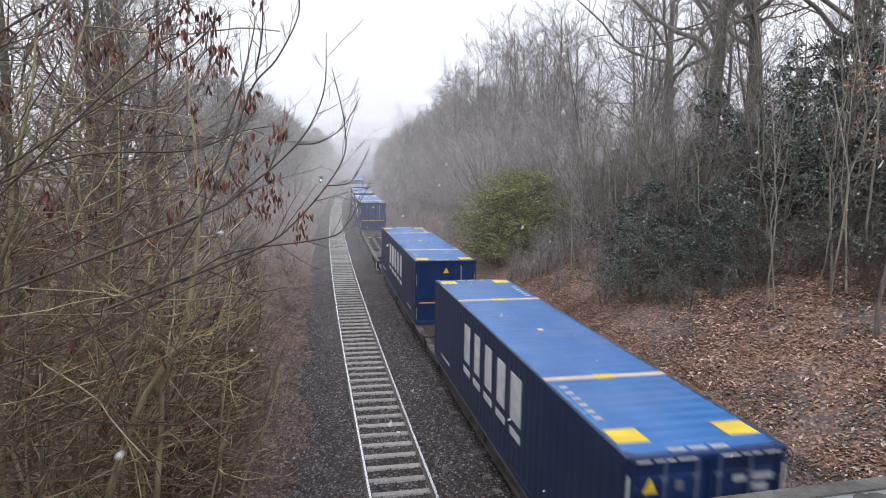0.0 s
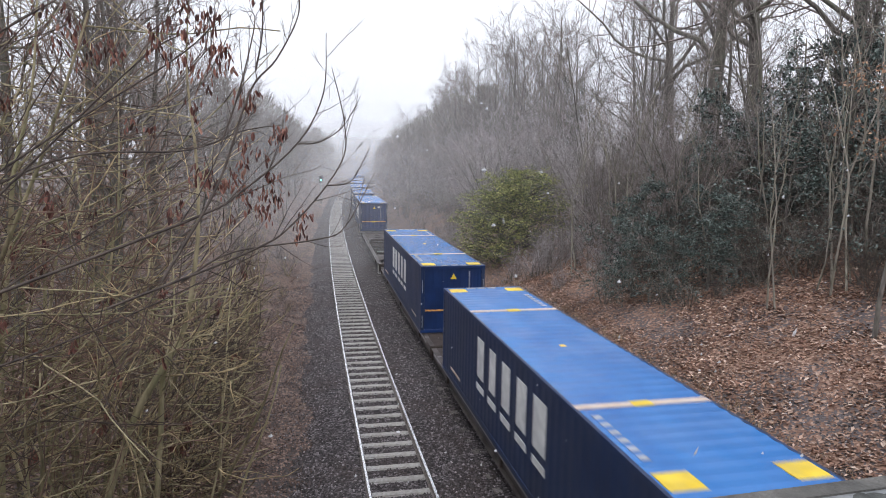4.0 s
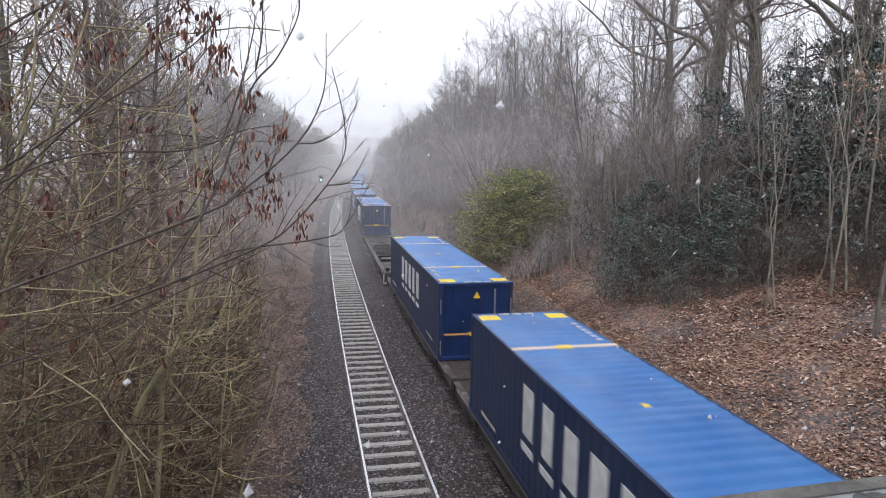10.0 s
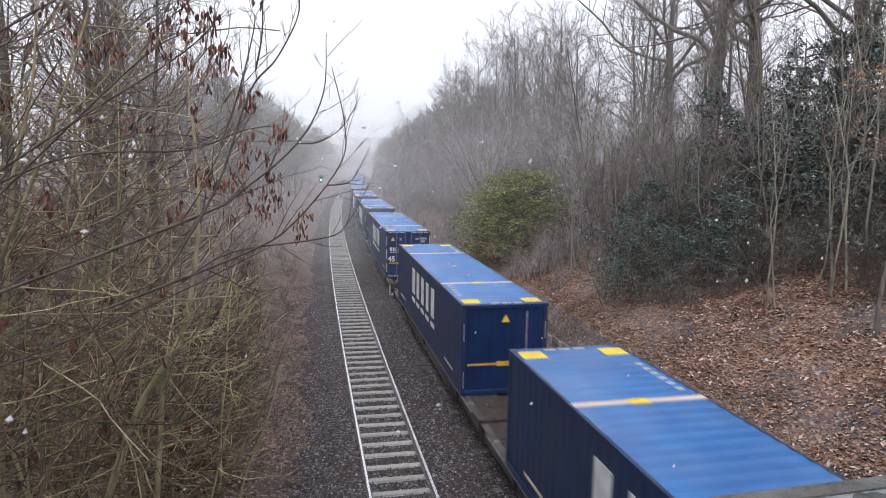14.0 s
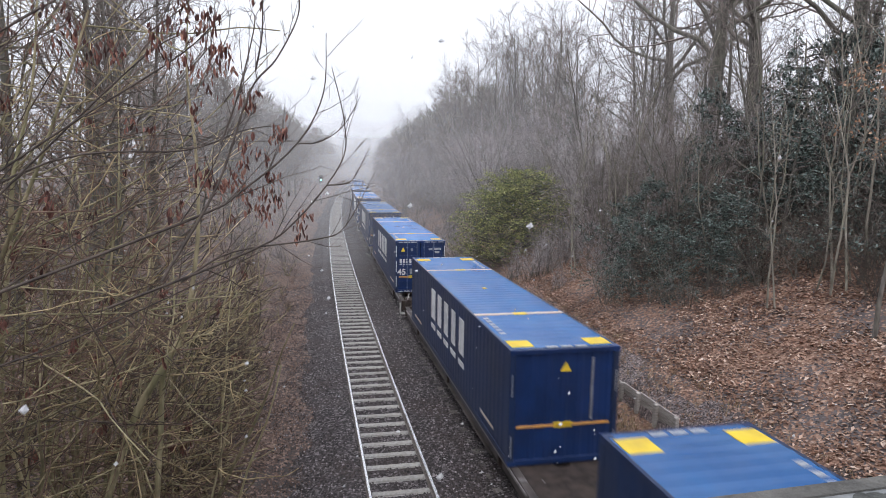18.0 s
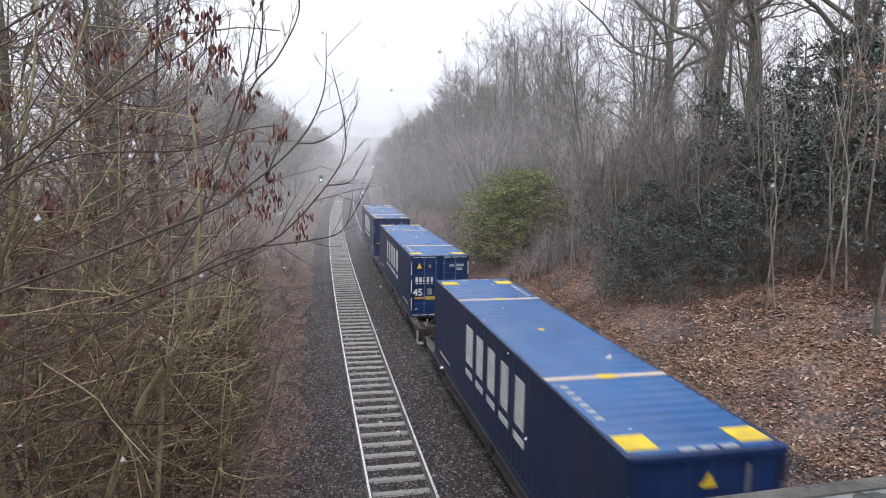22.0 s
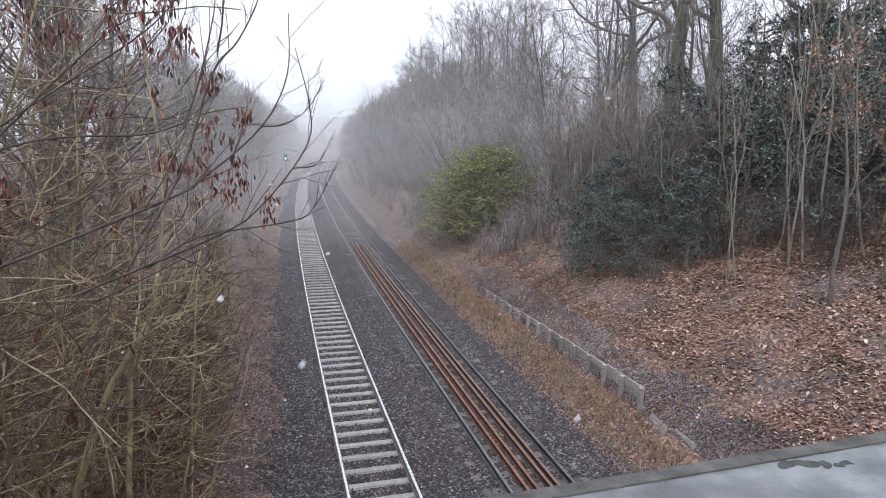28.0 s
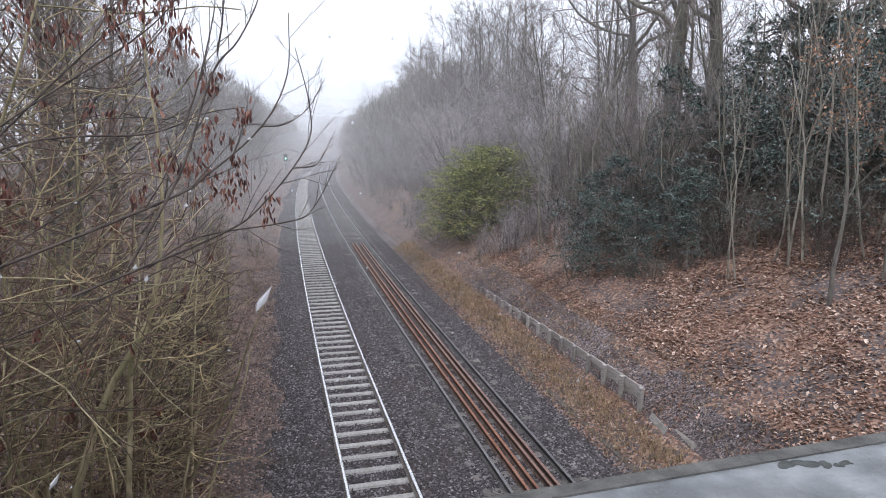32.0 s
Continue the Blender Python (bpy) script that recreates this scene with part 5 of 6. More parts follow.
for x, y, s in ((11.4, 26.6, 0.5), (12.3, 23.4, 0.45), (13.6, 21.9, 0.5), (15.0, 21.6, 0.6), (16.6, 20.6, 0.7), (14.2, 26.5, 0.9), (17.6, 18.8, 0.75), (16.6, 26.0, 1.0), (18.8, 22.6, 1.0), (20.4, 20.2, 1.0)):
    stand(scrubs[int(y * 10) % 2], x, y, s, rng.uniform(0, 360))
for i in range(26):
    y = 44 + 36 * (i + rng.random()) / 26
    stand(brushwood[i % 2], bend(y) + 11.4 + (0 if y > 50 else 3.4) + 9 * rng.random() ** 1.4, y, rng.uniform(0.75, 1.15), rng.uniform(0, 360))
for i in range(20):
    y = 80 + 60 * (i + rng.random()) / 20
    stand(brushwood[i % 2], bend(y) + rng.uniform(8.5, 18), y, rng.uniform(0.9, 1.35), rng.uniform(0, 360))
for x, y, s in ((16.5, 30.5, 0.85), (18.5, 33, 1.0), (20.5, 29.5, 0.75), (15.2, 36.5, 0.8), (22.5, 33, 0.75), (17.2, 38.5, 0.85), (19.0, 27.5, 0.7), (25, 29, 0.7), (28, 33, 0.8), (15.6, 41, 0.9)):
    stand(brushwood[int(x * 10) % 2], x, y, s, rng.uniform(0, 360))
# left-hand bank
for i in range(22):
    y = 12 + 34 * rng.random()
    stand((russets + thickets)[i % 5], bend(y) + rng.uniform(-4.8, -3.2), y, rng.uniform(0.25, 0.45), rng.uniform(0, 360))
for i in range(22):
    y = rng.uniform(8.5, 26)
    x = bend(y) + rng.uniform(-12.5, -5.4)
    stand((thickets + russets)[i % 5], x, y, rng.uniform(0.8, 1.25), rng.uniform(0, 360))
for i in range(38):
    y = rng.uniform(24, 80)
    x = bend(y) + rng.uniform(-13, -4.6)
    stand((thickets + scrubs + russets)[i % 7], x, y, rng.uniform(0.8, 1.3), rng.uniform(0, 360))
for i in range(24):
    y = rng.uniform(20, 90)
    x = bend(y) + rng.uniform(-24, -7.5)
    stand((poles + crowns)[i % 5], x, y, rng.uniform(0.75, 1.05), rng.uniform(0, 360))
for i in range(26):
    y = rng.uniform(80, 150)
    x = bend(y) + rng.uniform(-24, -6.0)
    stand((crowns + poles)[i % 5], x, y, rng.uniform(0.65, 0.95), rng.uniform(0, 360))
for x, y, s, i in ((-13, 17, 1.0, 1), (-10.2, 20.5, 0.95, 0), (-8.2, 24, 0.8, 1), (-6.8, 18.5, 0.72, 0), (-7.6, 21, 0.8, 1), (-8.4, 30, 0.9, 1), (-9.6, 26, 1.0, 0)):
    stand(crowns[i], x, y, s, rng.uniform(0, 360))
# leggy shrubs close to the bridge, sweeping over the line
for k, (x, y, h, n, reach, leafy) in enumerate(((-7.9, 8.9, 8.4, 6, 3.2, 0.03), (-6.4, 9.6, 7.6, 7, 3.0, 0.05), (-5.7, 12.2, 6.2, 7, 2.5, 0.02), (-8.2, 10.6, 8.4, 6, 3.2, 0.03), (-5.2, 15.4, 5.2, 7, 2.2, 0.0),
                                               (-7.6, 14.0, 8.0, 6, 3.0, 0.0), (-9.6, 8.2, 9.5, 5, 3.6, 0.04), (-4.6, 13.2, 3.2, 6, 1.5, 0.0), (-4.4, 16.4, 3.4, 6, 1.4, 0.0), (-4.7, 18.8, 3.8, 6, 1.5, 0.0),
                                               (-4.3, 21.5, 3.4, 6, 1.3, 0.0), (-4.5, 25.0, 3.8, 6, 1.3, 0.0), (-4.6, 29.0, 4.2, 6, 1.3, 0.0), (-5.3, 11.0, 3.4, 6, 1.9, 0.0))):
    # every other crown takes the shade-dark twig colour to deepen the gaps
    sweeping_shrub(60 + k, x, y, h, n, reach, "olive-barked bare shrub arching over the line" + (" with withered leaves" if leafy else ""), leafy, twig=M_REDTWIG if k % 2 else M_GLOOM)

# a leaning olive-barked tree and its neighbours at the foot of the left bank
def leaning(label, *stems):
    rng = random.Random(len(label) + int(stems[0][2][0] * -100))
    t = thing("leaning_tree", label, "tree", group="trees of the cutting")
    wood = []
    for r0, r1, *pts in stems:
        wood.append(smooth_path(pts, r0, r1))
        part("stem", tube_mesh("stem", [wood[-1]], 8, M_OLIVE), None, t)
    big = [f for w in wood for f in forks(rng, w, 6, 0.25, 1.0, (40, 95), 0.40, 0.35, 9, 0.10, 0.03, 0.010)]
    big = [kept(b, 0, 0) for b in big if len(kept(b, 0, 0)) > 1]
    sm = [f for b in big for f in forks(rng, b, 4, 0.15, 1.0, (25, 70), 0.52, 0.6, 7, 0.12, 0.03, 0.0085)]
    fi = [f for b in sm for f in forks(rng, b, 2, 0.2, 1.0, (25, 70), 0.5, 0.7, 3, 0.14, 0.03, 0.0055)]
    for b in big:
        part("limb", tube_mesh("limb", [b], 5, M_OLIVE), None, t)
    tagged(part("crown", tube_mesh("crown", sm + fi, 3, M_REDTWIG if "slender" in label else M_OLTWIG), None, t, "arching bare twigs"), kind="stuff")
    return t


leaning("olive-barked tree leaning towards the line, forked low down", (0.060, 0.008, (-5.2, 8.8, 0.4), (-4.92, 8.76, 2.12), (-4.68, 8.76, 3.07), (-4.29, 8.76, 4.20), (-3.91, 8.76, 4.86), (-3.65, 8.76, 5.34), (-3.48, 8.76, 6.20), (-3.42, 8.76, 6.86), (-3.43, 8.76, 7.71), (-3.52, 8.9, 8.6), (-3.48, 9.0, 9.6)),
        (0.044, 0.032, (-4.3, 9.0, 0.0), (-4.16, 8.98, 2.04), (-4.12, 8.98, 2.88), (-4.02, 8.94, 3.94), (-3.94, 8.87, 4.72), (-3.67, 8.76, 5.29)))
for x, y, z1, x1, r in ((-5.4, 9.6, 6.4, -5.0, 0.045), (-4.7, 10.4, 5.2, -4.5, 0.04), (-5.1, 11.2, 5.8, -4.7, 0.045), (-4.4, 10.9, 4.2, -4.0, 0.03), (-5.9, 10.2, 7.0, -5.7, 0.05), (-6.6, 8.6, 7.2, -6.9, 0.035), (-4.9, 9.4, 4.6, -4.35, 0.028), (-5.6, 8.7, 5.6, -5.5, 0.03), (-4.5, 11.6, 4.4, -4.6, 0.03), (-6.2, 9.8, 6.0, -6.0, 0.034), (-4.15, 9.7, 3.4, -3.75, 0.022)):
    leaning("slender olive-stemmed tree among the shrubs of the bank", (r, 0.006, (x, y, 0.2), (x + 0.08, y, z1 * 0.35), ((x + x1) / 2 - 0.06, y + 0.1, z1 * 0.65), (x1, y + 0.1, z1)))
leaning("slim olive-barked tree rising from the wooded bank", (0.048, 0.008, (-6.1, 9.0, 0.5), (-5.93, 9.0, 4.52), (-5.69, 9.0, 6.49), (-5.59, 9.0, 7.33), (-5.32, 9.0, 8.4), (-5.2, 9.1, 9.8)))
leaning("thin olive-barked tree curving upright from the bank", (0.042, 0.008, (-6.3, 10.5, 0.5), (-5.9, 10.5, 2.24), (-5.45, 10.5, 3.22), (-5.15, 10.5, 4.46), (-4.96, 10.5, 5.86), (-4.78, 10.5, 7.13), (-4.75, 10.6, 8.6)))
leaning("thin straight olive-barked tree beside the line", (0.046, 0.008, (-5.35, 13.0, 0.1), (-5.08, 13.0, 3.01), (-4.91, 13.0, 5.0), (-4.93, 13.0, 6.51), (-4.98, 13.1, 8.2)))

# long olive boughs reaching out from the foot of the bank towards the line
olive_rng = random.Random(303)
for k in range(15):
    reach = thing("overhanging_shrub", "slim olive shrub with boughs arching low towards the line", "shrub", group="shrubs of the cutting")
    x0, y0 = -6.1 + 0.17 * k, olive_rng.uniform(8.8, 11.6)
    z0 = ground_at(x0, y0)
    stem = limb(olive_rng, (x0, y0, z0 - 0.2), (olive_rng.uniform(-0.16, 0.26), 0, 1), 4.6 + 2.0 * olive_rng.random(), olive_rng.uniform(0.026, 0.046), 0.010, 12, 0.065, 0.02)
    part("stem", tube_mesh("stem", [stem], 6, M_OLIVE), None, reach)
    arms, shoots = [], []
    for i in range(6):
        p, rad, d = along(stem, 0.30 + 0.68 * (i + olive_rng.random()) / 6)
        a = math.radians(olive_rng.gauss(0, 42))
        arm = kept(limb(olive_rng, p, (math.cos(a), 0.7 * math.sin(a), olive_rng.uniform(-0.2, 0.7)), olive_rng.uniform(0.9, 2.5), 0.0115, 0.004, 16, 0.12, olive_rng.uniform(-0.05, 0.05)), 0, 0)
        if len(arm) > 2:
            arms.append(arm)
    tagged(part("branching", tube_mesh("branching", arms, 5, M_OLTWIG), None, reach, "long curving boughs"), kind="stuff")
    for arm in arms:
        shoots += forks(olive_rng, arm, 4, 0.2, 0.97, (35, 80), 0.36, 0.6, 9, 0.19, 0.08, 0.0052)
    shoots += [f for b in shoots for f in forks(olive_rng, b, 2, 0.25, 0.95, (30, 75), 0.42, 0.7, 5, 0.2, 0.07, 0.0038)]
    shoots = [q for q in (kept(b, 0, 0) for b in shoots) if len(q) > 1]
    tagged(part("crown", tube_mesh("crown", shoots, 3, M_OLTWIG), None, reach, "thin olive shoots curling upward"), kind="stuff")

arch = thing("overhanging_branches", "dark arching twigs with red-brown withered leaves, hanging over the line", "branch", at=pose(0, 0, 0))
rng = random.Random(77)
main = []


def bough(r0, r1, *points):
    main.append(smooth_path(points, r0, r1))
    return part("bough", tube_mesh("bough", [main[-1]], 5, M_DARKTWIG), None, arch)


bough(0.014, 0.004, (-5.2, 5.3, 6.2), (-3.05, 5.6, 7.04), (-2.63, 5.84, 7.28), (-2.16, 6.08, 7.7), (-1.92, 6.32, 8.17), (-1.88, 6.56, 8.76))
bough(0.011, 0.004, (-3.6, 5.3, 6.4), (-2.57, 5.6, 6.78), (-2.2, 5.72, 7.01), (-1.79, 5.96, 7.51), (-1.74, 6.08, 7.87), (-1.84, 6.32, 8.41))
bough(0.009, 0.004, (-3.1, 5.5, 6.55), (-2.7, 5.6, 6.78), (-2.01, 5.84, 6.85), (-1.75, 5.96, 6.95), (-1.45, 6.2, 7.44))
bough(0.013, 0.004, (-3.2, 5.3, 6.6), (-2.8, 5.6, 7.34), (-2.55, 5.84, 8.11), (-2.33, 6.08, 8.43), (-2.14, 6.32, 8.86), (-2.14, 6.5, 9.2))
bough(0.009, 0.005, (-2.5, 5.9, 8.3), (-2.44, 5.9, 8.62), (-2.43, 5.9, 9.1))
bough(0.007, 0.003, (-2.16, 6.05, 7.69), (-1.97, 6.05, 7.71), (-1.76, 6.08, 7.85), (-1.61, 6.1, 8.1))
bough(0.007, 0.003, (-1.92, 5.84, 7.33), (-1.77, 5.85, 7.34), (-1.67, 5.88, 7.4), (-1.53, 5.96, 7.66))
bough(0.009, 0.003, (-2.77, 5.6, 7.66), (-2.63, 5.72, 8.09), (-2.5, 5.9, 8.68), (-2.56, 6.08, 8.84))
bough(0.012, 0.004, (-5.6, 5.8, 6.6), (-4.17, 6.2, 7.74), (-3.18, 6.44, 8.48), (-2.79, 6.56, 8.92))
bough(0.013, 0.006, (-5.8, 5.9, 7.6), (-4.54, 6.2, 8.56), (-3.9, 6.44, 9.07))
bough(0.012, 0.004, (-5.6, 6.0, 6.7), (-4.27, 6.32, 7.5), (-3.19, 6.56, 7.62), (-2.68, 6.68, 7.82), (-2.31, 6.8, 7.89))
bough(0.013, 0.004, (-5.5, 6.0, 6.2), (-4.5, 6.2, 7.36), (-3.52, 6.44, 8.42), (-3.15, 6.56, 8.7))
bough(0.011, 0.004, (-5.8, 6.0, 5.6), (-4.69, 6.2, 6.38), (-3.67, 6.44, 7.1), (-3.15, 6.68, 7.62))
bough(0.012, 0.004, (-5.8, 6.0, 5.4), (-4.37, 6.32, 5.83), (-3.39, 6.56, 6.22), (-2.44, 6.68, 6.68))
tw = [f for b in main for f in forks(rng, b, 9, 0.12, 0.95, (20, 50), 0.22, 0.6, 4, 0.10, 0.06, 0.0035)]
tw2 = [f for b in tw for f in forks(rng, b, 2, 0.3, 1.0, (20, 50), 0.5, 0.8, 2, 0.12, 0.05, 0.0025)]
tagged(part("crown", tube_mesh("crown", tw + tw2, 3, M_DARKTWIG), None, arch, "fine dark twigs"), kind="stuff")
spots = [along(b, rng.uniform(0.3, 1.0))[0] for b in tw if rng.random() < 0.16]
spots = [q for q in spots if q.x < -2.3 and q.z > 6.7]
for q in ((-3.0, 6.1, 8.3), (-2.89, 6.1, 8.52), (-3.08, 6.1, 8.67), (-2.47, 6.1, 8.15), (-2.35, 6.1, 7.91), (-2.4, 6.1, 7.69), (-3.24, 6.1, 8.5), (-3.64, 6.1, 8.48), (-2.65, 6.1, 7.22), (-2.45, 6.1, 7.12),
          (-2.11, 6.1, 6.99), (-2.79, 6.1, 7.4), (-3.47, 6.1, 7.83), (-2.74, 6.1, 8.4), (-3.32, 6.1, 8.68), (-2.91, 6.1, 8.77), (-2.66, 6.1, 7.55), (-4.01, 6.1, 8.53), (-3.01, 6.1, 8.46), (-2.87, 6.1, 7.41), (-3.00, 6.1, 7.48), (-2.49, 6.1, 7.30), (-2.35, 6.1, 7.41), (-2.57, 6.1, 7.09), (-2.15, 6.1, 6.99), (-2.35, 6.1, 7.84), (-2.66, 6.1, 7.76), (-3.25, 6.1, 7.16), (-3.79, 6.1, 8.45), (-3.70, 6.1, 8.50), (-3.00, 6.1, 8.06), (-2.62, 6.1, 8.17), (-2.75, 6.1, 8.55), (-3.95, 6.1, 8.67), (-2.29, 6.1, 7.28), (-2.92, 6.1, 7.42), (-3.07, 6.1, 8.81), (-3.30, 6.1, 8.61)):
    spots += [Vector(q) + Vector((rng.gauss(0, 0.05), rng.gauss(0, 0.1), rng.gauss(0, 0.05))) for _ in range(2)]
tagged(part("foliage", leaf_bunch("foliage", spots, rng, 0.068, M_DEADLEAF, (6, 11)), None, arch, "red-brown withered leaves in bunches"), kind="stuff")

# far woods closing the view down the line
rng = random.Random(99)
verts, faces = [], []


def far_tree(x, y, g, h, width, twigs):
    """A domed crown of upswept twigs on a thin trunk."""
    for j in range(twigs):
        f = rng.random() ** 0.85
        a, e = rng.uniform(0, 6.28), rng.uniform(0.1, 1.35)
        half = width * math.sqrt(max(0.04, 1 - (2 * f - 0.85) ** 2 * 0.75))
        d = half * rng.random() ** 0.6
        p = Vector((x + math.cos(a) * d, y + math.sin(a) * d, g + h * (0.04 + 0.88 * f)))
        q = p + Vector((math.cos(a) * math.cos(e), math.sin(a) * math.cos(e), math.sin(e))) * (h * 0.10 * rng.uniform(0.6, 1.5))
        w = 0.028 + 0.024 * rng.random()
        b = len(verts)
        verts.extend(((p.x - w, p.y, p.z), (p.x + w, p.y, p.z), (q.x, q.y, q.z)))
        faces.append((b, b + 1, b + 2))
    b = len(verts)
    verts.extend(((x - 0.16, y, g - 1), (x + 0.16, y, g - 1), (x, y + 0.2, g - 1), (x, y, g + h * 0.9)))
    faces.extend(((b, b + 1, b + 3), (b + 1, b + 2, b + 3), (b + 2, b, b + 3)))


for i in range(250):
    side = -1 if i % 2 else 1
    y = 78 + 190 * (i / 250) ** 1.1 + rng.uniform(-4, 4)
    xr = rng.uniform(-20, -7.2) if side < 0 else rng.uniform(9.4, 27)
    far_tree(xr + bend(y), y, land(xr, y), rng.uniform(10, 15.5) if side < 0 else rng.uniform(9.5, 13.0) + 0.22 * (xr - 9.4), rng.uniform(2.2, 3.6), 330)
for i in range(170):
    y, xr = rng.uniform(262, 340), rng.uniform(-90, 90)
    far_tree(xr + bend(y), y, 5.0, rng.uniform(9, 14), rng.uniform(3, 4.5), 110)
# pale twig colour carries part of the distant mist
tagged(new("far_wood", mesh_of("far_wood", verts, faces, M_PALETWIG)), "bare woodland far along the line, its twigs paled grey as by mist", "woodland", kind="stuff")


# ---- haze of falling snow over the far line ----
for y, half, dens in ((34, 60, 0.03), (47, 70, 0.14), (66, 90, 0.13), (92, 120, 0.14), (128, 150, 0.18), (176, 200, 0.30), (262, 300, 0.55)):
    hz = tagged(new("snow_haze", mesh_of("snow_haze", [(-half, y, -1), (half, y, -1), (half, y, 55), (-half, y, 55)], [(0, 1, 2, 3)], haze(dens))), "thin white haze of falling snow over the line", "haze", kind="stuff")

# ---- loose cover of the ground ----
rng = random.Random(5)


def scatter_leaves(name, count, xs, ys, size, label, material):
    verts, faces = [], []
    for _ in range(count):
        y = rng.uniform(*ys)
        xr = rng.uniform(*xs)
        if noise.noise((xr * 0.5, y * 0.5, 9.0)) < rng.uniform(-0.5, 0.25):
            continue
        p = Vector((xr + bend(y), y, land(xr, y) + rng.uniform(0.01, 0.04)))
        s = size * rng.uniform(0.6, 1.4)
        a = rng.uniform(0, 6.28)
        d = Vector((math.cos(a), math.sin(a), rng.uniform(-0.05, 0.62))) * s
        w = Vector((-math.sin(a), math.cos(a), rng.uniform(-0.2, 0.2))) * (s * 0.55)
        b = len(verts)
        verts += [(p - d * 0.5)[:], (p + w * 0.5 + Vector((0, 0, 0.02)))[:], (p + d * 0.5)[:], (p - w * 0.5 + Vector((0, 0, 0.02)))[:]]
        faces += [(b, b + 1, b + 2), (b, b + 2, b + 3)]
    return tagged(new(name, mesh_of(name, verts, faces, material)), label, "leaves", kind="stuff")


scatter_leaves("fallen_leaves", 60000, (9.4, 20), (7, 34), 0.115, "brown and tan fallen leaves on the bank", M_FALLEN)
scatter_leaves("fallen_leaves", 4200, (9.6, 18), (7, 24), 0.15, "large pale curled leaves lying on the bank", M_PALELEAF)
scatter_leaves("fallen_leaves", 6000, (5.6, 8.0), (8, 36), 0.10, "russet leaves caught in the grass below the wall", M_FALLEN)
scatter_leaves("fallen_leaves", 5200, (8.0, 10.2), (7, 34), 0.10, "sparse brown leaves on the gravelly foot of the bank", M_FALLEN)
scatter_leaves("fallen_leaves", 15000, (-8, -1.3), (7, 40), 0.060, "dark brown fallen leaves beside the track", M_DARKLEAF)

verts, faces = [], []
for _ in range(4200):
    y = rng.uniform(8, 48)
    xr = rng.triangular(5.9, 7.75, 7.2) if rng.random() < 0.85 else rng.uniform(7.8, 9.6)
    p = Vector((xr + bend(y), y, land(xr, y) - 0.02))
    for _ in range(5):
        a, h = rng.uniform(0, 6.28), rng.uniform(0.08, 0.30)
        q = p + Vector((rng.gauss(0, 0.05), rng.gauss(0, 0.05), 0))
        tip = q + Vector((math.cos(a) * h * 0.7, math.sin(a) * h * 0.7, h))
        w = Vector((-math.sin(a), math.cos(a), 0)) * 0.009
        b = len(verts)
        verts += [(q - w)[:], (q + w)[:], tip[:]]
        faces.append((b, b + 1, b + 2))
tagged(new("dry_grass", mesh_of("dry_grass", verts, faces, M_GRASS)), "straw-coloured dry grass along the cess", "grass", kind="stuff")
verts, faces = [], []
for _ in range(2400):
    y = rng.uniform(9, 50)
    xr = rng.triangular(-4.6, -1.7, -3.4)
    p = Vector((xr + bend(y), y, land(xr, y) - 0.02))
    for _ in range(4):
        a, h = rng.uniform(0, 6.28), rng.uniform(0.06, 0.34)
        q = p + Vector((rng.gauss(0, 0.08), rng.gauss(0, 0.08), 0))
        tip = q + Vector((math.cos(a) * h, math.sin(a) * h, h * rng.uniform(0.3, 1)))
        w = Vector((-math.sin(a), math.cos(a), 0)) * 0.008
        b = len(verts)
        verts += [(q - w)[:], (q + w)[:], tip[:]]
        faces.append((b, b + 1, b + 2))
tagged(new("dead_stalks", mesh_of("dead_stalks", verts, faces, M_DARKLEAF)), "dark dead stalks and bramble bits on the verge", "undergrowth", kind="stuff")

verts, faces = [], []
OCTA = [(1, 0, 0), (-1, 0, 0), (0, 1, 0), (0, -1, 0), (0, 0, 1), (0, 0, -0.6)]
OF = [(0, 2, 4), (2, 1, 4), (1, 3, 4), (3, 0, 4), (2, 0, 5), (1, 2, 5), (3, 1, 5), (0, 3, 5)]
def stones(count, xs, ys, size, height, power=1.4):
    for _ in range(count):
        y = ys[0] + (ys[1] - ys[0]) * rng.random() ** power
        xr = rng.triangular(*xs) if len(xs) == 3 else rng.uniform(*xs)
        z = height(xr, y)
        s = rng.uniform(*size)
        a = rng.uniform(0, 6.28)
        b = len(verts)
        for ox, oy, oz in OCTA:
            k = s * rng.uniform(0.7, 1.3)
            verts.append((xr + bend(y) + k * (ox * math.cos(a) - oy * math.sin(a)), y + k * (ox * math.sin(a) + oy * math.cos(a)), z + k * oz * 0.8 + 0.004))
        faces.extend((b + i, b + j, b + k) for i, j, k in OF)


stones(36000, (-2.6, 5.6), (8, 42), (0.022, 0.045), lambda x, y: lerp_table(x, BALLAST))
stones(7000, (-4.4, -1.4, -2.2), (9, 42), (0.018, 0.04), lambda x, y: max(land(x, y), lerp_table(x, BALLAST)))
stones(6500, (5.4, 7.1, 6.1), (8, 44), (0.02, 0.045), lambda x, y: max(land(x, y), lerp_table(x, BALLAST) if x < 6.2 else -9))
stones(4200, (7.9, 12.0, 8.4), (12, 36), (0.018, 0.04), land)
tagged(new("loose_ballast", mesh_of("loose_ballast", verts, faces, M_STONE)), "loose grey ballast stones", "stones", kind="stuff")

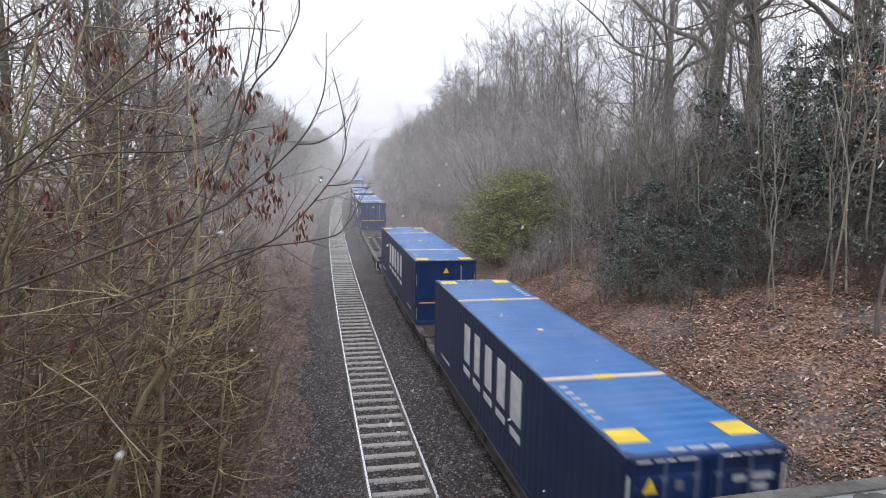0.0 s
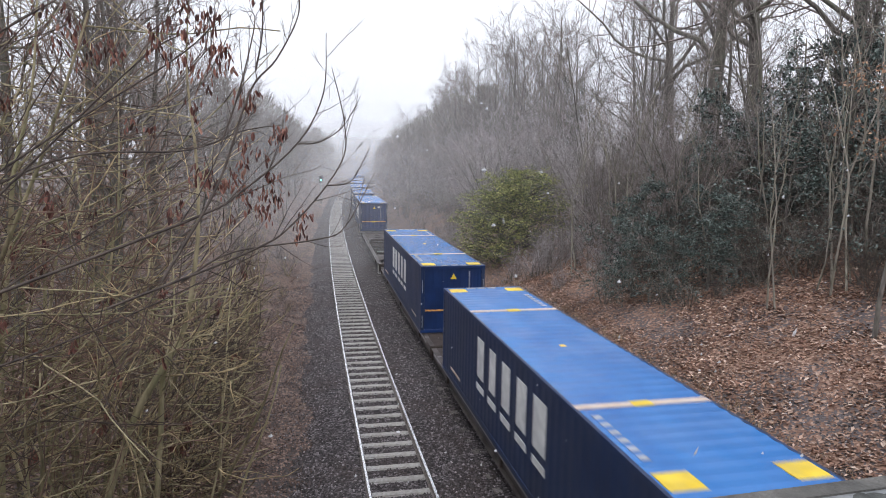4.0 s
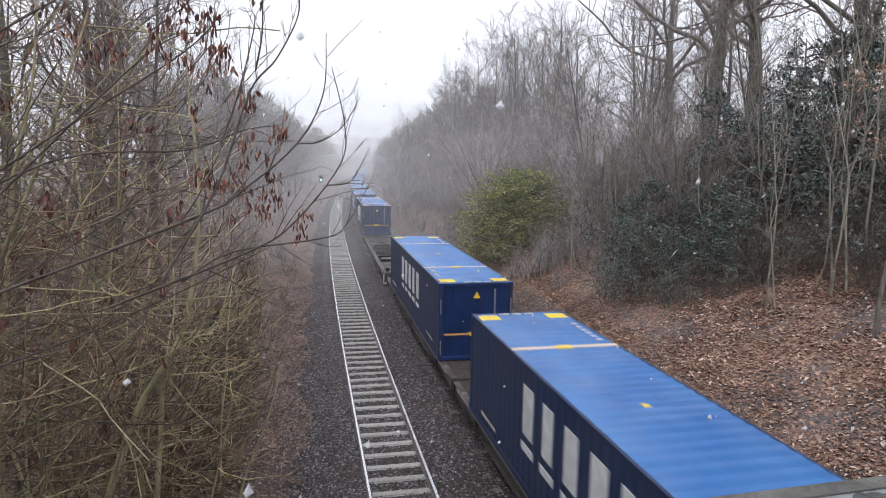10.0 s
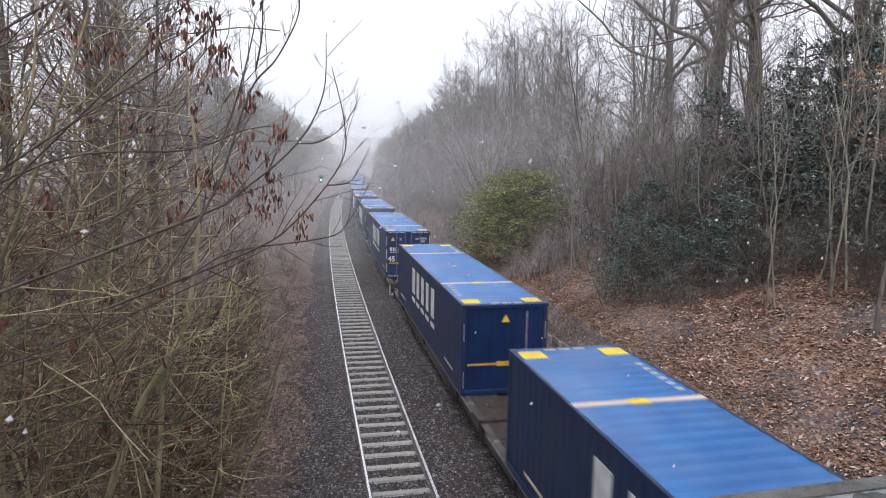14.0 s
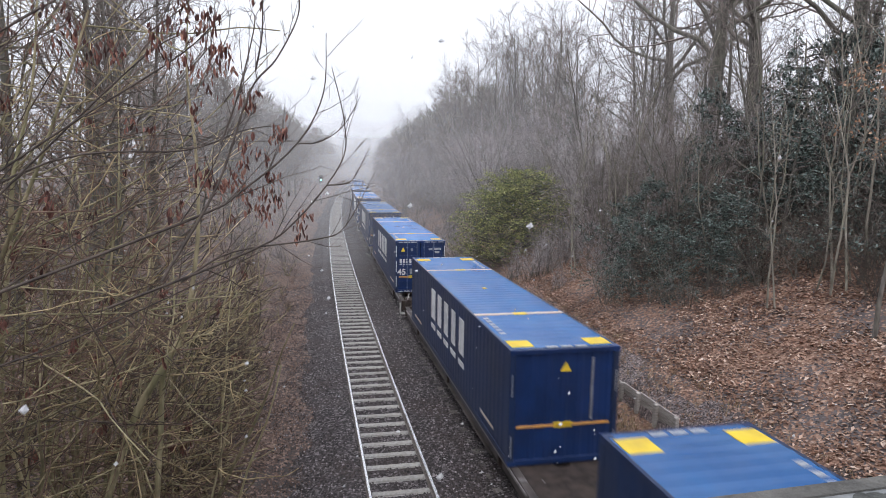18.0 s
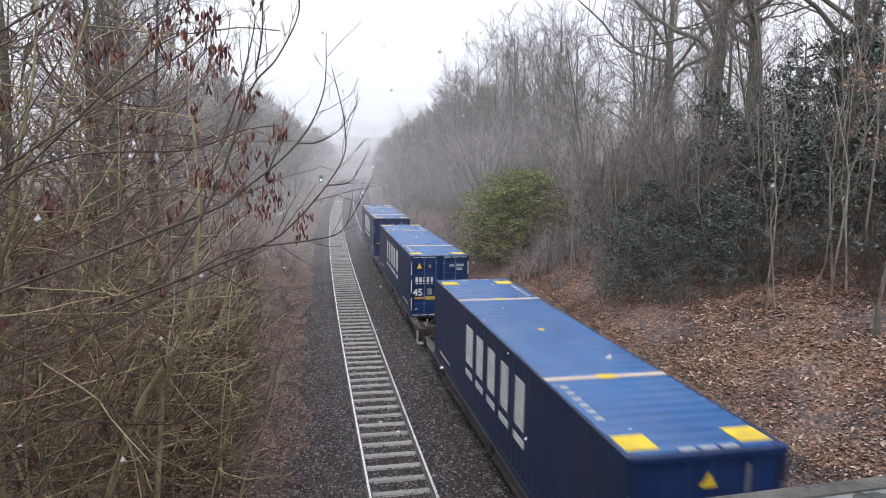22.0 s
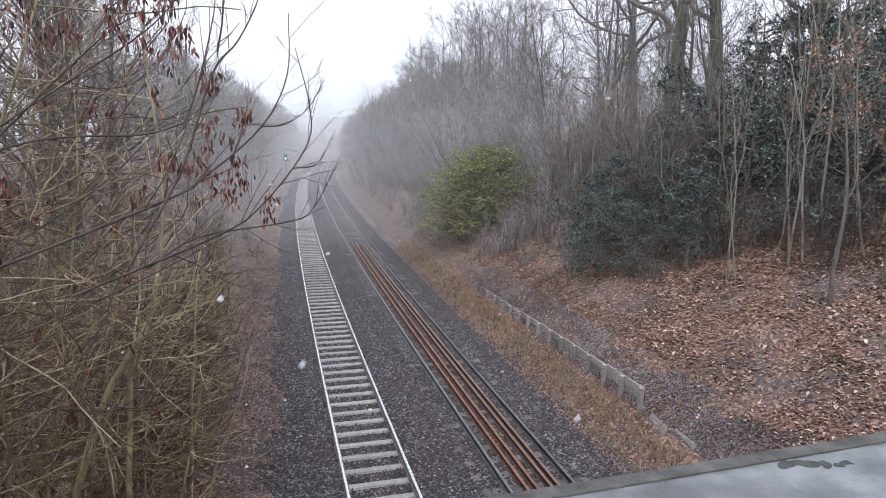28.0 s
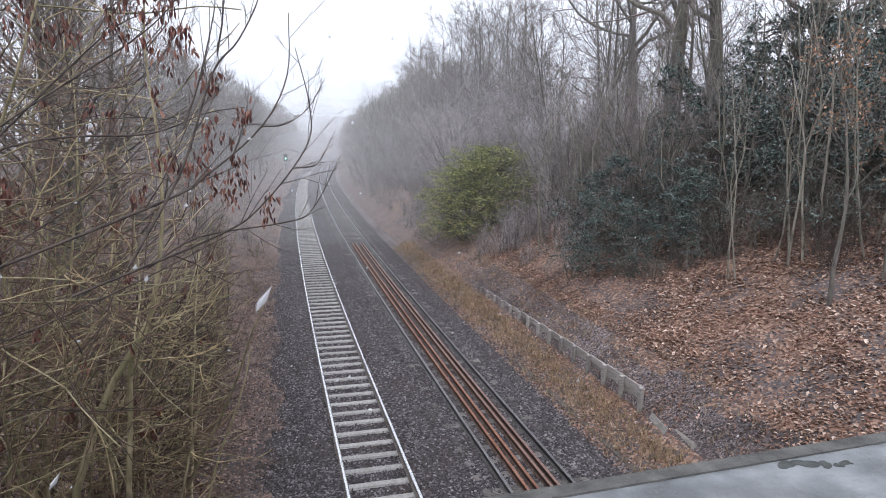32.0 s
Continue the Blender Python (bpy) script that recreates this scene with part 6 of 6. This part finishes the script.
# ---- snow in the air, drifting down ----
SNOW = []
for k, (count, size, near, far, drift) in enumerate(((1300, 0.016, 3.0, 17, (-0.35, -0.05, -1.35)), (1000, 0.022, 2.6, 15, (-0.7, 0.0, -1.6)), (420, 0.009, 0.95, 3.2, (-0.5, 0.0, -1.4)), (520, 0.006, 1.0, 3.5, (-0.9, 0.0, -1.5)))):
    verts, faces = [], []
    for _ in range(count):
        y = rng.uniform(near, far)
        c = Vector((rng.uniform(-2.5 - 0.55 * y, -1.5 + 1.2 * y) - drift[0] * rng.uniform(0, 32), y, rng.uniform(-2 if y > 3 else 5, 12 - drift[2] * 32)))
        s = size * rng.uniform(0.6, 1.5)
        b = len(verts)
        stretch, lean = (rng.uniform(2.5, 5.0), rng.uniform(-0.4, 1.1)) if k == 3 else (rng.uniform(0.7, 1.5), 0.2)
        for ox, oy, oz in OCTA:
            e = s * oz * stretch
            verts.append((c.x + s * ox * rng.uniform(0.6, 1.3) + e * lean, c.y + s * oy * rng.uniform(0.6, 1.3), c.z + e * rng.uniform(0.7, 1.3)))
        faces += [(b + i, b + j, b + m) for i, j, m in OF]
    SNOW.append((tagged(new("falling_snow", mesh_of("falling_snow", verts, faces, M_SNOW)), "scattered white snowflakes drifting down", "snow", kind="stuff"), drift))

# ---- sleepers, one by one ----
for i in range(225):
    y = 0.75 + 0.675 * i
    ob = new("sleeper", SLEEPER_MESH)
    ob.parent = near_track
    ob.matrix_basis = pose(bend(y) + random.uniform(-0.015, 0.015), y, random.uniform(-0.006, 0.004), 0, 0, -math.degrees(2 * BEND * y) + random.uniform(-0.7, 0.7))
for i in range(112):
    y = 0.6 + 0.70 * i
    ob = new("sleeper", TIMBER_MESH)
    ob.parent = far_track
    ob.matrix_basis = pose(TRACK_GAP + bend(y) + random.uniform(-0.03, 0.03), y, random.uniform(-0.02, 0.003), 0, 0, -math.degrees(2 * BEND * y) + random.uniform(-1, 1))


def motions():
    """What moves: the train along the line, and the snow."""
    for ob, s, turned in TRAIN:
        walk(ob, train_rows(s, turned))
    for ob, d in SNOW:
        walk(ob, [(0, pose(0, 0, 0)), (SECONDS, pose(d[0] * SECONDS, d[1] * SECONDS, d[2] * SECONDS))])


motions()
